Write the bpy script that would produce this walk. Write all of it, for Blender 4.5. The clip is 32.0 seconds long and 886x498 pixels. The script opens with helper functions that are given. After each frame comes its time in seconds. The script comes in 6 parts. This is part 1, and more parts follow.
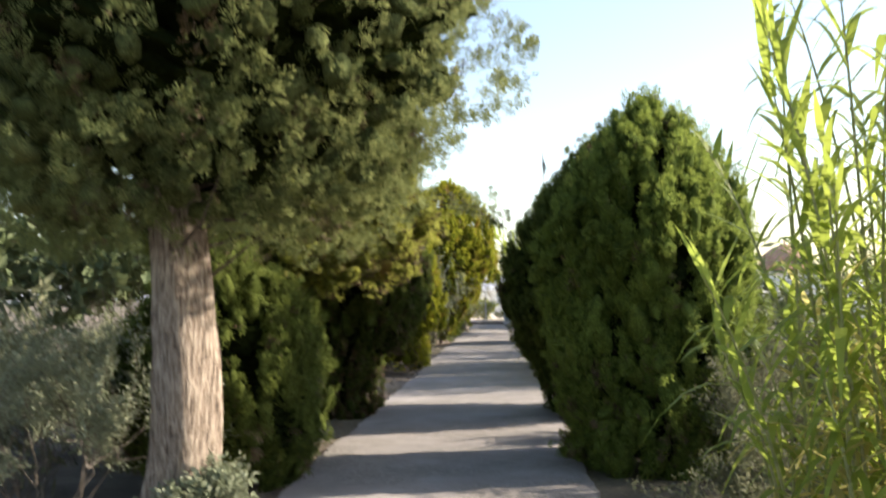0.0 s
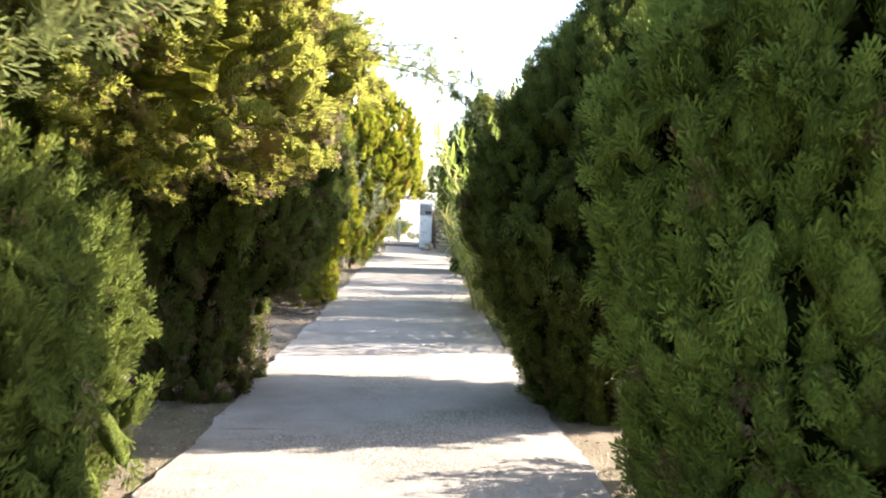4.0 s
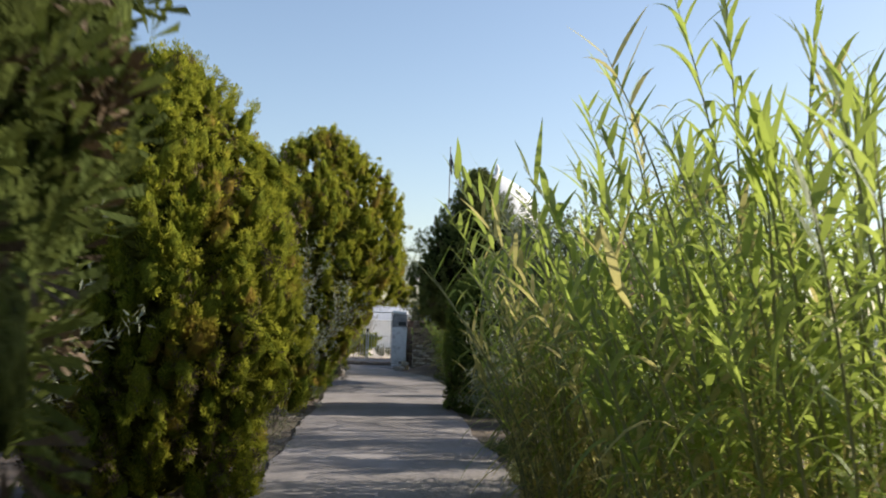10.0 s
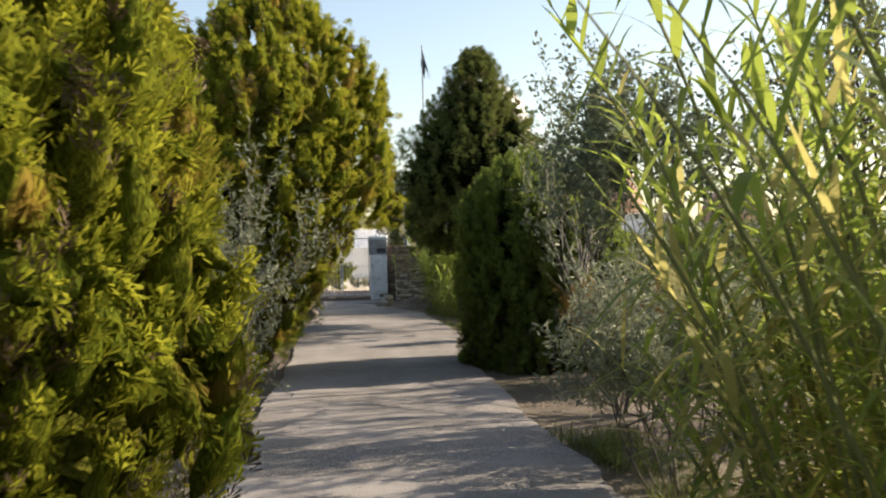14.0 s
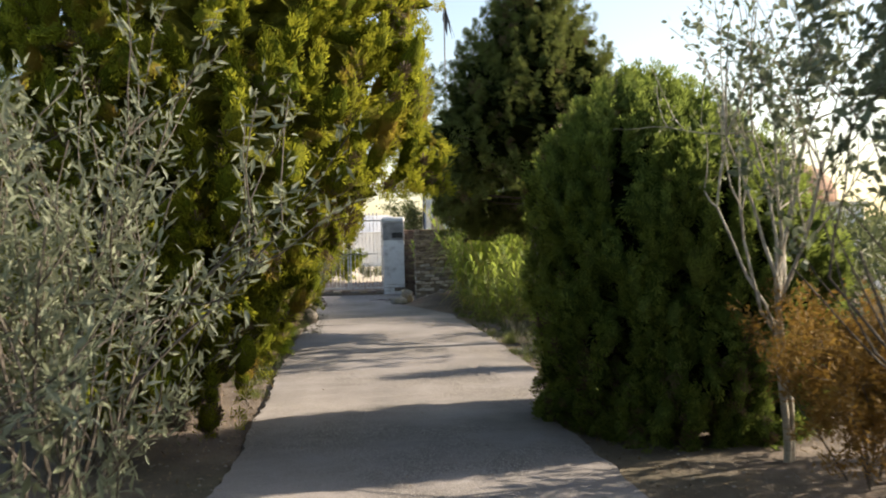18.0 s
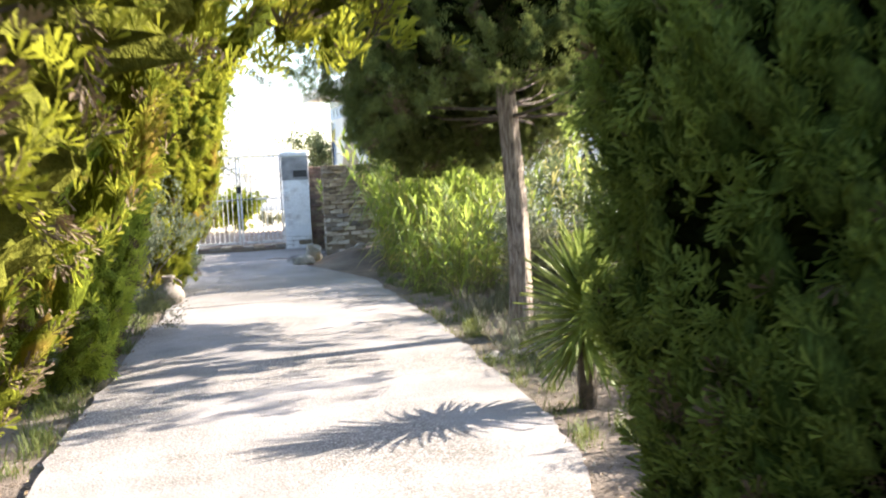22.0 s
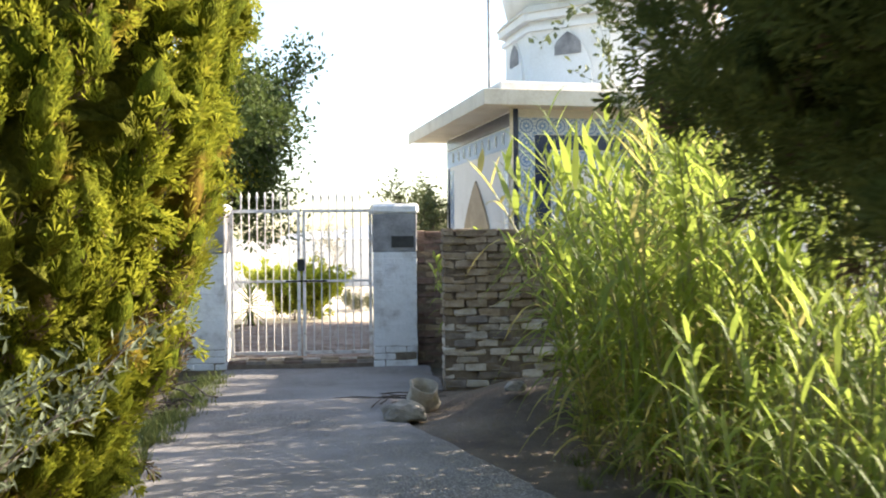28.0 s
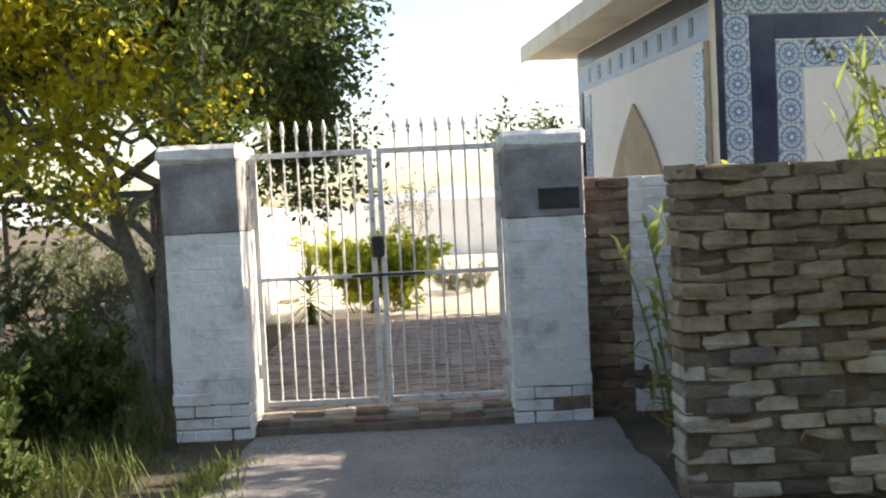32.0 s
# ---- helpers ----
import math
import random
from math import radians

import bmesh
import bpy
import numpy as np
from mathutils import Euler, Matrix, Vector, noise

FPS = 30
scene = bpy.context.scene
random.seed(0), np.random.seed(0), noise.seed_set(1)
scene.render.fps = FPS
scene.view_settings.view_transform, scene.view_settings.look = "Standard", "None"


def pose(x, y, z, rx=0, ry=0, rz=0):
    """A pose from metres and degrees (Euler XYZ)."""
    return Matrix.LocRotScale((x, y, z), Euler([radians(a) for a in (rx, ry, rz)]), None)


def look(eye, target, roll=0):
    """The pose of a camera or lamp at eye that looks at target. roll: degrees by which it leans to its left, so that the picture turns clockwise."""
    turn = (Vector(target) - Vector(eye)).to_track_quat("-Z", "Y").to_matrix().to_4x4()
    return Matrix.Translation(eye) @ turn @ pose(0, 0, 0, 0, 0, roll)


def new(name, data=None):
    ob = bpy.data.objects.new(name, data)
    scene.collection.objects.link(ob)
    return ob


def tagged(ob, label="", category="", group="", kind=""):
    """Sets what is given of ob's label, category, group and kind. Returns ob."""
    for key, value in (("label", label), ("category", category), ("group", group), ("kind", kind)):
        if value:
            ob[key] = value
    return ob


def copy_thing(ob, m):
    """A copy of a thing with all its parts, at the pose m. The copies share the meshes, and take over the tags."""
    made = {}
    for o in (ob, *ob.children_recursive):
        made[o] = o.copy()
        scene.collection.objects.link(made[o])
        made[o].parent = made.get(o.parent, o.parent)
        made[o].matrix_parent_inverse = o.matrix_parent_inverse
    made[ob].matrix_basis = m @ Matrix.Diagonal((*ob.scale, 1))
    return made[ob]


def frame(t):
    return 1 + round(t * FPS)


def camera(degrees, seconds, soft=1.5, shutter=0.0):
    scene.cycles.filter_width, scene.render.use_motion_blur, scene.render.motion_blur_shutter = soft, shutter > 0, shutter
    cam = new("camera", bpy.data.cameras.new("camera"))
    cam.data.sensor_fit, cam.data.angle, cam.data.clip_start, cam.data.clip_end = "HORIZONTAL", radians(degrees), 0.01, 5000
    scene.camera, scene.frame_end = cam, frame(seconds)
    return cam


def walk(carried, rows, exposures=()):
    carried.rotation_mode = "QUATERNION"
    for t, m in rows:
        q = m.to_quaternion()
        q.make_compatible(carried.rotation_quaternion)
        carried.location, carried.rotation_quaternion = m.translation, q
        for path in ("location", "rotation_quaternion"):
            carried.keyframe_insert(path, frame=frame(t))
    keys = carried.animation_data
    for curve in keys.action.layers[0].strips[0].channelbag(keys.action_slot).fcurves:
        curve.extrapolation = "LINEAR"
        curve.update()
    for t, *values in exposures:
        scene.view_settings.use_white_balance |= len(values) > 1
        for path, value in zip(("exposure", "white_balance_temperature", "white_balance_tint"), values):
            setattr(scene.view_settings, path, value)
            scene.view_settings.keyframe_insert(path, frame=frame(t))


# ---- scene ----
cam = camera(48.5, 32.0, soft=2.0, shutter=0.4)
PATH = [
    (0, (1.087, 2.698, 1.590), (0.955, 4.692, 1.680), -1.2),
    (0.5, (1.073, 3.354, 1.526), (1.014, 5.352, 1.482), 1.5),
    (1, (1.019, 4.002, 1.535), (1.048, 6.000, 1.450), -0.5),
    (1.5, (0.933, 4.665, 1.555), (0.867, 6.664, 1.547), 0.2),
    (2, (0.833, 5.326, 1.541), (0.875, 7.325, 1.546), 2.6),
    (2.5, (0.721, 5.973, 1.547), (0.701, 7.973, 1.545), 0.7),
    (3, (0.604, 6.587, 1.512), (0.652, 8.586, 1.472), 5.7),
    (3.5, (0.576, 7.175, 1.537), (0.628, 9.173, 1.460), 4.4),
    (5.5, (0.598, 9.787, 1.525), (0.679, 11.785, 1.501), -2.3),
    (6, (0.509, 10.476, 1.537), (0.622, 12.473, 1.543), -0.6),
    (6.5, (0.497, 11.142, 1.534), (0.566, 13.140, 1.597), 1.3),
    (7, (0.487, 11.779, 1.525), (0.487, 13.779, 1.580), 1.9),
    (7.5, (0.482, 12.412, 1.559), (0.591, 14.409, 1.589), -0.3),
    (8, (0.476, 13.062, 1.564), (0.609, 15.057, 1.605), -0.6),
    (8.5, (0.386, 13.663, 1.568), (0.445, 15.661, 1.637), 3.2),
    (9, (0.330, 14.296, 1.558), (0.382, 16.290, 1.702), -0.2),
    (9.5, (0.300, 14.940, 1.573), (0.306, 16.933, 1.738), -0.8),
    (10, (0.277, 15.596, 1.559), (0.402, 17.587, 1.713), 2.1),
    (10.5, (0.253, 16.263, 1.545), (0.344, 18.252, 1.741), 0.2),
    (11, (0.215, 16.923, 1.539), (0.355, 18.916, 1.619), 3.2),
    (11.5, (0.164, 17.561, 1.541), (0.255, 19.559, 1.555), -1.0),
    (12, (0.131, 18.214, 1.561), (0.146, 20.212, 1.651), -0.1),
    (12.5, (0.088, 18.856, 1.548), (0.159, 20.852, 1.645), 2.8),
    (13, (0.074, 19.509, 1.531), (0.222, 21.504, 1.551), -2.2),
    (13.5, (0.066, 20.164, 1.553), (0.238, 22.156, 1.561), -0.1),
    (14, (0.059, 20.816, 1.578), (0.255, 22.807, 1.576), -1.4),
    (14.5, (0.060, 21.475, 1.559), (0.297, 23.461, 1.607), -4.0),
    (16.5, (-0.052, 24.122, 1.577), (0.297, 26.091, 1.625), 2.2),
    (17, (-0.018, 24.783, 1.537), (0.307, 26.756, 1.606), 0.9),
    (17.5, (0.044, 25.439, 1.559), (0.230, 27.430, 1.616), 2.0),
    (18, (0.109, 26.136, 1.558), (0.283, 28.129, 1.527), -1.2),
    (18.5, (0.169, 26.841, 1.567), (0.300, 28.835, 1.655), -1.2),
    (19, (0.149, 27.401, 1.594), (0.314, 29.391, 1.707), -0.2),
    (19.5, (0.195, 28.015, 1.548), (0.341, 30.009, 1.522), -1.3),
    (20, (0.222, 28.655, 1.541), (0.315, 30.648, 1.404), 0.2),
    (20.5, (0.277, 29.323, 1.560), (0.483, 31.305, 1.396), -1.3),
    (21, (0.343, 30.008, 1.583), (0.523, 32.000, 1.571), -1.6),
    (21.5, (0.416, 30.685, 1.569), (0.700, 32.663, 1.495), 0.3),
    (22, (0.483, 31.372, 1.534), (0.827, 33.335, 1.369), -2.7),
    (22.5, (0.547, 32.064, 1.494), (0.743, 34.042, 1.272), -0.9),
    (23, (0.575, 32.796, 1.521), (0.799, 34.776, 1.350), -0.6),
    (23.5, (0.618, 33.454, 1.517), (0.718, 35.444, 1.349), -1.6),
    (24, (0.627, 34.158, 1.515), (0.799, 36.144, 1.363), -1.0),
    (24.5, (0.659, 34.817, 1.531), (0.855, 36.806, 1.442), -3.1),
    (26.5, (0.785, 37.714, 1.560), (0.929, 39.703, 1.419), -0.4),
    (27, (0.757, 38.399, 1.542), (0.882, 40.394, 1.467), -1.7),
    (27.5, (0.725, 39.098, 1.532), (0.880, 41.091, 1.507), 1.0),
    (28, (0.689, 39.796, 1.525), (0.849, 41.790, 1.513), -0.5),
    (28.5, (0.635, 40.509, 1.515), (0.720, 42.506, 1.440), 1.3),
    (29, (0.551, 41.263, 1.541), (0.720, 43.251, 1.402), 0.0),
    (29.5, (0.454, 42.010, 1.560), (0.601, 43.999, 1.423), 2.5),
    (30, (0.368, 42.690, 1.577), (0.456, 44.679, 1.387), 2.2),
    (30.5, (0.332, 43.353, 1.581), (0.331, 45.351, 1.490), -0.8),
    (31, (0.338, 43.992, 1.535), (0.345, 45.986, 1.381), -3.2),
    (31.5, (0.346, 44.702, 1.549), (0.397, 46.698, 1.421), -1.5),
    (32, (0.356, 45.260, 1.540), (0.357, 47.258, 1.450), -2.8),
]
EXPOSURES = [(t, stops + 0.2, warmth, 12) for t, stops, warmth in (
    (0, 1.25, 7000), (1.2, 0.9, 7000), (2.4, 0.85, 7000), (3.0, 2.05, 7200), (3.5, 2.4, 7200), (5.5, 2.85, 7100), (6.5, 2.9, 7100), (7.2, 2.65, 7200), (8.0, 2.35, 7400),
    (9.0, 1.4, 7100), (10.0, 0.38, 6600), (11.0, 0.35, 6400), (12.0, 0.75, 6700), (13.0, 0.82, 7200), (14.5, 0.78, 7600), (16.5, 1.2, 7500), (18, 0.9, 7500), (19.2, 1.15, 7400),
    (20, 1.8, 7200), (21, 2.6, 6900), (22, 2.2, 6700), (23, 1.75, 6700), (24, 1.62, 6700), (27, 1.6, 7000), (28, 1.6, 7100), (29, 1.4, 7100), (30, 1.3, 7200), (32, 1.25, 7500))]
walk(cam, [(t, look(eye, target, roll)) for t, eye, target, roll in PATH], EXPOSURES)

# ---- sky and sun: low afternoon sun from the right of the walk, a little ahead ----
SUN_EL, SUN_AZ = radians(28), radians(13)  # azimuth from +x towards +y
world = bpy.data.worlds.new("sky")
world.use_nodes = True
scene.world = world
wn = world.node_tree
sky = wn.nodes.new("ShaderNodeTexSky")
sky.sky_type = "NISHITA"
sky.sun_disc = False
sky.sun_elevation = SUN_EL
sky.sun_rotation = math.pi / 2 - SUN_AZ
sky.air_density, sky.dust_density, sky.ozone_density = 1.0, 1.1, 1.0
wn.links.new(sky.outputs[0], wn.nodes["Background"].inputs[0])
wn.nodes["Background"].inputs[1].default_value = 0.125
sun_data = bpy.data.lights.new("sun", "SUN")
sun_data.energy, sun_data.angle, sun_data.color = 5.0, radians(0.55), (1.0, 0.93, 0.82)
sun = new("sun", sun_data)
sun_way = Vector((math.cos(SUN_EL) * math.cos(SUN_AZ), math.cos(SUN_EL) * math.sin(SUN_AZ), math.sin(SUN_EL)))
sun.matrix_basis = look(sun_way * 60, (0, 0, 0))

# ---- materials ----
def shader(name):
    m = bpy.data.materials.new(name)
    m.use_nodes = True
    nt = m.node_tree
    return m, nt, nt.nodes["Principled BSDF"]


def node(nt, kind, **values):
    n = nt.nodes.new(kind)
    for k, v in values.items():
        n.inputs[k.replace("_", " ")].default_value = v
    return n


def noise_fac(nt, scale, detail=4.0, rough=0.55, vec=None):
    n = node(nt, "ShaderNodeTexNoise", Scale=scale, Detail=detail, Roughness=rough)
    if vec is None:
        vec = nt.nodes.new("ShaderNodeNewGeometry").outputs["Position"]
    nt.links.new(vec, n.inputs["Vector"])
    return n.outputs["Fac"]


def ramp(nt, fac, stops):
    r = nt.nodes.new("ShaderNodeValToRGB")
    els = r.color_ramp.elements
    while len(els) < len(stops):
        els.new(0.5)
    for e, (p, c) in zip(els, stops):
        e.position, e.color = p, (*c, 1)
    nt.links.new(fac, r.inputs[0])
    return r.outputs[0]


def mixed(nt, fac, a, b, blend="MIX"):
    m = nt.nodes.new("ShaderNodeMix")
    m.data_type, m.blend_type = "RGBA", blend
    for sock, v in ((m.inputs[0], fac), (m.inputs[6], a), (m.inputs[7], b)):
        if isinstance(v, (int, float)):
            sock.default_value = v
        elif isinstance(v, tuple):
            sock.default_value = (*v, 1)
        else:
            nt.links.new(v, sock)
    return m.outputs[2]


def bump(nt, bsdf, height, strength, distance):
    b = node(nt, "ShaderNodeBump", Strength=strength, Distance=distance)
    nt.links.new(height, b.inputs["Height"])
    nt.links.new(b.outputs[0], bsdf.inputs["Normal"])


def foliage(name, dark, mid, light, glow=0.3, rough=0.6, patch=None, patch_at=0.62, streak=0.0, gloss=0.3):
    """Leaves: colour varies from leaf to leaf and from bough to bough; light passes through."""
    m, nt, b = shader(name)
    geo = nt.nodes.new("ShaderNodeNewGeometry")
    leaf = ramp(nt, geo.outputs["Random Per Island"], [(0.0, dark), (0.5, mid), (1.0, light)])
    bough = noise_fac(nt, 3.1, 3.0)
    col = mixed(nt, bough, leaf, mid)
    long = nt.nodes.new("ShaderNodeMapping")
    long.inputs["Scale"].default_value = (1.0, 1.0, 0.3)
    nt.links.new(geo.outputs["Position"], long.inputs["Vector"])
    grain = noise_fac(nt, 120.0, 3.0, 0.6, long.outputs[0])
    if streak:
        col = mixed(nt, streak, col, ramp(nt, grain, [(0.32, (0.12, 0.12, 0.12)), (0.68, (0.85, 0.85, 0.85))]), "OVERLAY")
    if patch:
        spots = ramp(nt, noise_fac(nt, 2.3, 4.0), [(patch_at, (0, 0, 0)), (patch_at + 0.08, (1, 1, 1))])
        col = mixed(nt, spots, col, patch)
    nt.links.new(col, b.inputs["Base Color"])
    b.inputs["Roughness"].default_value = rough
    b.inputs["Specular IOR Level"].default_value = gloss
    bump(nt, b, grain if streak else noise_fac(nt, 75.0, 3.0), 1.0 if streak else 0.7, 0.02 if streak else 0.014)
    tr = nt.nodes.new("ShaderNodeBsdfTranslucent")
    bright = mixed(nt, 0.5, col, light)
    nt.links.new(bright, tr.inputs[0])
    mx = nt.nodes.new("ShaderNodeMixShader")
    mx.inputs[0].default_value = glow
    nt.links.new(b.outputs[0], mx.inputs[1])
    nt.links.new(tr.outputs[0], mx.inputs[2])
    nt.links.new(mx.outputs[0], nt.nodes["Material Output"].inputs[0])
    return m


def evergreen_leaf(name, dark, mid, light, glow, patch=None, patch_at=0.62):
    """Two materials of one evergreen: its loose sprays, and the dense plumes behind them, darkened to stand for inner
    shade.
    """
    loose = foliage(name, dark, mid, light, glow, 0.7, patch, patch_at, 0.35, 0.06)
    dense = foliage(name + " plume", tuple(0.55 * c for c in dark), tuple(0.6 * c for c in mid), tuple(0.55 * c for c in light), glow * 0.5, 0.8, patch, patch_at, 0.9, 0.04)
    PLUME_SHADE[loose.name] = dense
    return loose


PLUME_SHADE = {}


def surface(name, stops, scale=4.0, rough=0.85, fine=60.0, relief=0.3, depth=0.01, metal=0.0, by_object=0.0, detail=6.0, gloss=0.5):
    """A rough solid: stains at one scale, grain at another, relief from both."""
    m, nt, b = shader(name)
    big = noise_fac(nt, scale, detail, 0.6)
    small = noise_fac(nt, fine, 3.0, 0.6)
    col = ramp(nt, big, stops)
    col = mixed(nt, 0.35, col, ramp(nt, small, [(0.3, (0.35, 0.35, 0.35)), (0.7, (0.75, 0.75, 0.75))]), "OVERLAY")
    if by_object:
        info = nt.nodes.new("ShaderNodeObjectInfo")
        tone = ramp(nt, info.outputs["Random"], [(0.0, (1 - by_object,) * 3), (1.0, (1 + 0 * by_object,) * 3)])
        col = mixed(nt, 1.0, col, tone, "MULTIPLY")
    nt.links.new(col, b.inputs["Base Color"])
    b.inputs["Roughness"].default_value = rough
    b.inputs["Metallic"].default_value = metal
    b.inputs["Specular IOR Level"].default_value = gloss
    h = nt.nodes.new("ShaderNodeMath")
    h.operation = "ADD"
    nt.links.new(big, h.inputs[0])
    nt.links.new(small, h.inputs[1])
    bump(nt, b, h.outputs[0], relief, depth)
    return m


THUJA_DARK = evergreen_leaf("thuja green", (0.045, 0.062, 0.018), (0.094, 0.125, 0.03), (0.21, 0.25, 0.06), 0.32)
THUJA_LIME = evergreen_leaf("thuja lime", (0.1, 0.145, 0.016), (0.22, 0.26, 0.026), (0.44, 0.42, 0.05), 0.5, patch=(0.25, 0.17, 0.035), patch_at=0.57)
THUJA_MID = evergreen_leaf("thuja mid green", (0.07, 0.112, 0.026), (0.145, 0.205, 0.046), (0.32, 0.39, 0.09), 0.46)
THUJA_FRESH = evergreen_leaf("thuja fresh green", (0.15, 0.22, 0.03), (0.3, 0.4, 0.055), (0.52, 0.58, 0.1), 0.66)
JUNIPER = evergreen_leaf("juniper green", (0.075, 0.105, 0.04), (0.16, 0.195, 0.075), (0.34, 0.36, 0.14), 0.36)
JUNIPER_SUN = evergreen_leaf("sunlit juniper", (0.05, 0.075, 0.023), (0.1, 0.13, 0.038), (0.22, 0.245, 0.07), 0.34)
LIMELEAF = foliage("lime leaf", (0.2, 0.24, 0.025), (0.36, 0.4, 0.04), (0.52, 0.55, 0.075), 0.46)
TWIG_DEAD = foliage("dead sprays", (0.06, 0.04, 0.022), (0.11, 0.075, 0.04), (0.18, 0.13, 0.07), 0.1)
# Dark shells inside the crowns: inner shade put into their colour.
CORE_GOLD = surface("shaded inner gold", [(0.3, (0.06, 0.07, 0.01)), (0.7, (0.16, 0.165, 0.022))], 30.0, 0.95, 90.0, 0.9, 0.02, gloss=0.0)
CORE_OLIVE = surface("shaded inner olive", [(0.3, (0.038, 0.044, 0.008)), (0.7, (0.14, 0.14, 0.026))], 9.0, 0.95, 40.0, 0.8, 0.03, gloss=0.0)
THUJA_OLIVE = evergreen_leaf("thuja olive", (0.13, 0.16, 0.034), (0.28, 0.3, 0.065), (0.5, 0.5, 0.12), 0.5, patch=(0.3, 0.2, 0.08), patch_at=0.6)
CORE = surface("inner shade", [(0.3, (0.006, 0.009, 0.003)), (0.7, (0.018, 0.024, 0.007))], 9.0, 0.95, 40.0, 0.8, 0.03, gloss=0.0)
SILVER = foliage("silver leaf", (0.1, 0.125, 0.07), (0.19, 0.215, 0.13), (0.37, 0.39, 0.28), 0.25, 0.45)
SAGE = foliage("sage leaf", (0.075, 0.1, 0.055), (0.13, 0.16, 0.095), (0.24, 0.27, 0.17), 0.3, 0.45)
OLIVE = foliage("broad leaf", (0.06, 0.085, 0.03), (0.11, 0.14, 0.055), (0.2, 0.22, 0.1), 0.3, 0.45)
SCRUB = foliage("scrub leaf", (0.08, 0.09, 0.045), (0.14, 0.15, 0.08), (0.24, 0.24, 0.14), 0.25)
RUST = foliage("rusty scrub", (0.15, 0.085, 0.025), (0.25, 0.145, 0.035), (0.36, 0.22, 0.05), 0.35)
RUST_DULL = foliage("dull brown scrub", (0.07, 0.055, 0.028), (0.13, 0.1, 0.05), (0.22, 0.18, 0.09), 0.25)
REED = foliage("reed blade", (0.095, 0.165, 0.025), (0.195, 0.275, 0.042), (0.42, 0.48, 0.1), 0.62, 0.4, gloss=0.45)
REED_DRY = foliage("dry reed blade", (0.27, 0.25, 0.075), (0.42, 0.38, 0.12), (0.56, 0.5, 0.2), 0.55)
REED_STEM = surface("reed stem", [(0.3, (0.14, 0.17, 0.05)), (0.7, (0.26, 0.24, 0.1))], 5.0, 0.5, 50.0, 0.1, 0.002)
GRASS = foliage("grass blade", (0.06, 0.09, 0.02), (0.12, 0.16, 0.04), (0.24, 0.24, 0.08), 0.35)
YUCCA = foliage("yucca blade", (0.1, 0.15, 0.03), (0.18, 0.24, 0.05), (0.32, 0.36, 0.1), 0.3, 0.36)
LITTER = foliage("fallen leaf", (0.1, 0.065, 0.035), (0.2, 0.14, 0.08), (0.36, 0.28, 0.18), 0.1)
YELLOW = foliage("yellow leaf", (0.3, 0.29, 0.03), (0.55, 0.5, 0.05), (0.8, 0.72, 0.09), 0.66)
DARKLEAF = foliage("dark leaf", (0.045, 0.07, 0.018), (0.08, 0.115, 0.028), (0.14, 0.18, 0.05), 0.34)
FAR = foliage("far leaf", (0.05, 0.07, 0.03), (0.09, 0.12, 0.05), (0.15, 0.17, 0.08), 0.2)


def fissured():
    """Stringy juniper bark: long upright strips with dark fissures."""
    m, nt, b = shader("stringy bark")
    pos = nt.nodes.new("ShaderNodeNewGeometry").outputs["Position"]
    sc = nt.nodes.new("ShaderNodeMapping")
    sc.inputs["Scale"].default_value = (1.0, 1.0, 0.16)
    sc.inputs["Rotation"].default_value = (0.05, 0.16, 0.0)
    nt.links.new(pos, sc.inputs["Vector"])
    strips = noise_fac(nt, 42.0, 5.0, 0.62, sc.outputs[0])
    blotch = noise_fac(nt, 6.0, 4.0)
    col = ramp(nt, strips, [(0.34, (0.06, 0.043, 0.032)), (0.46, (0.2, 0.155, 0.12)), (0.62, (0.36, 0.3, 0.24)), (0.8, (0.46, 0.4, 0.34))])
    col = mixed(nt, 0.4, col, ramp(nt, blotch, [(0.3, (0.32, 0.3, 0.28)), (0.7, (0.72, 0.7, 0.68))]), "OVERLAY")
    nt.links.new(col, b.inputs["Base Color"])
    b.inputs["Roughness"].default_value = 0.92
    bump(nt, b, strips, 1.0, 0.035)
    return m


BARK = fissured()
BARK_GREY = surface("grey twig bark", [(0.3, (0.055, 0.046, 0.036)), (0.7, (0.15, 0.125, 0.1))], 16.0, 0.9, 80.0, 0.4, 0.005)
BARK_PALE = surface("pale bark", [(0.3, (0.2, 0.17, 0.13)), (0.7, (0.5, 0.46, 0.38))], 16.0, 0.85, 80.0, 0.5, 0.008)
BARK_ASH = surface("ash-grey bark", [(0.3, (0.13, 0.115, 0.1)), (0.7, (0.3, 0.27, 0.24))], 12.0, 0.9, 70.0, 0.6, 0.012)
BARK_DARK = surface("dark bark", [(0.3, (0.035, 0.027, 0.02)), (0.7, (0.13, 0.1, 0.075))], 14.0, 0.9, 70.0, 0.8, 0.015)
SAND = surface("pale sandy yard", [(0.25, (0.4, 0.33, 0.26)), (0.5, (0.52, 0.45, 0.36)), (0.75, (0.6, 0.54, 0.45))], 1.2, 0.95, 40.0, 0.4, 0.02)
WHITEWASH = surface("whitewashed brick", [(0.28, (0.42, 0.39, 0.36)), (0.4, (0.64, 0.62, 0.6)), (0.5, (0.76, 0.755, 0.74)), (0.8, (0.83, 0.82, 0.81))], 4.0, 0.9, 26.0, 0.7, 0.014, by_object=0.05)
BARE = surface("bare brick", [(0.3, (0.2, 0.14, 0.092)), (0.5, (0.33, 0.245, 0.16)), (0.75, (0.46, 0.365, 0.25))], 7.0, 0.95, 55.0, 0.7, 0.008, by_object=0.35)
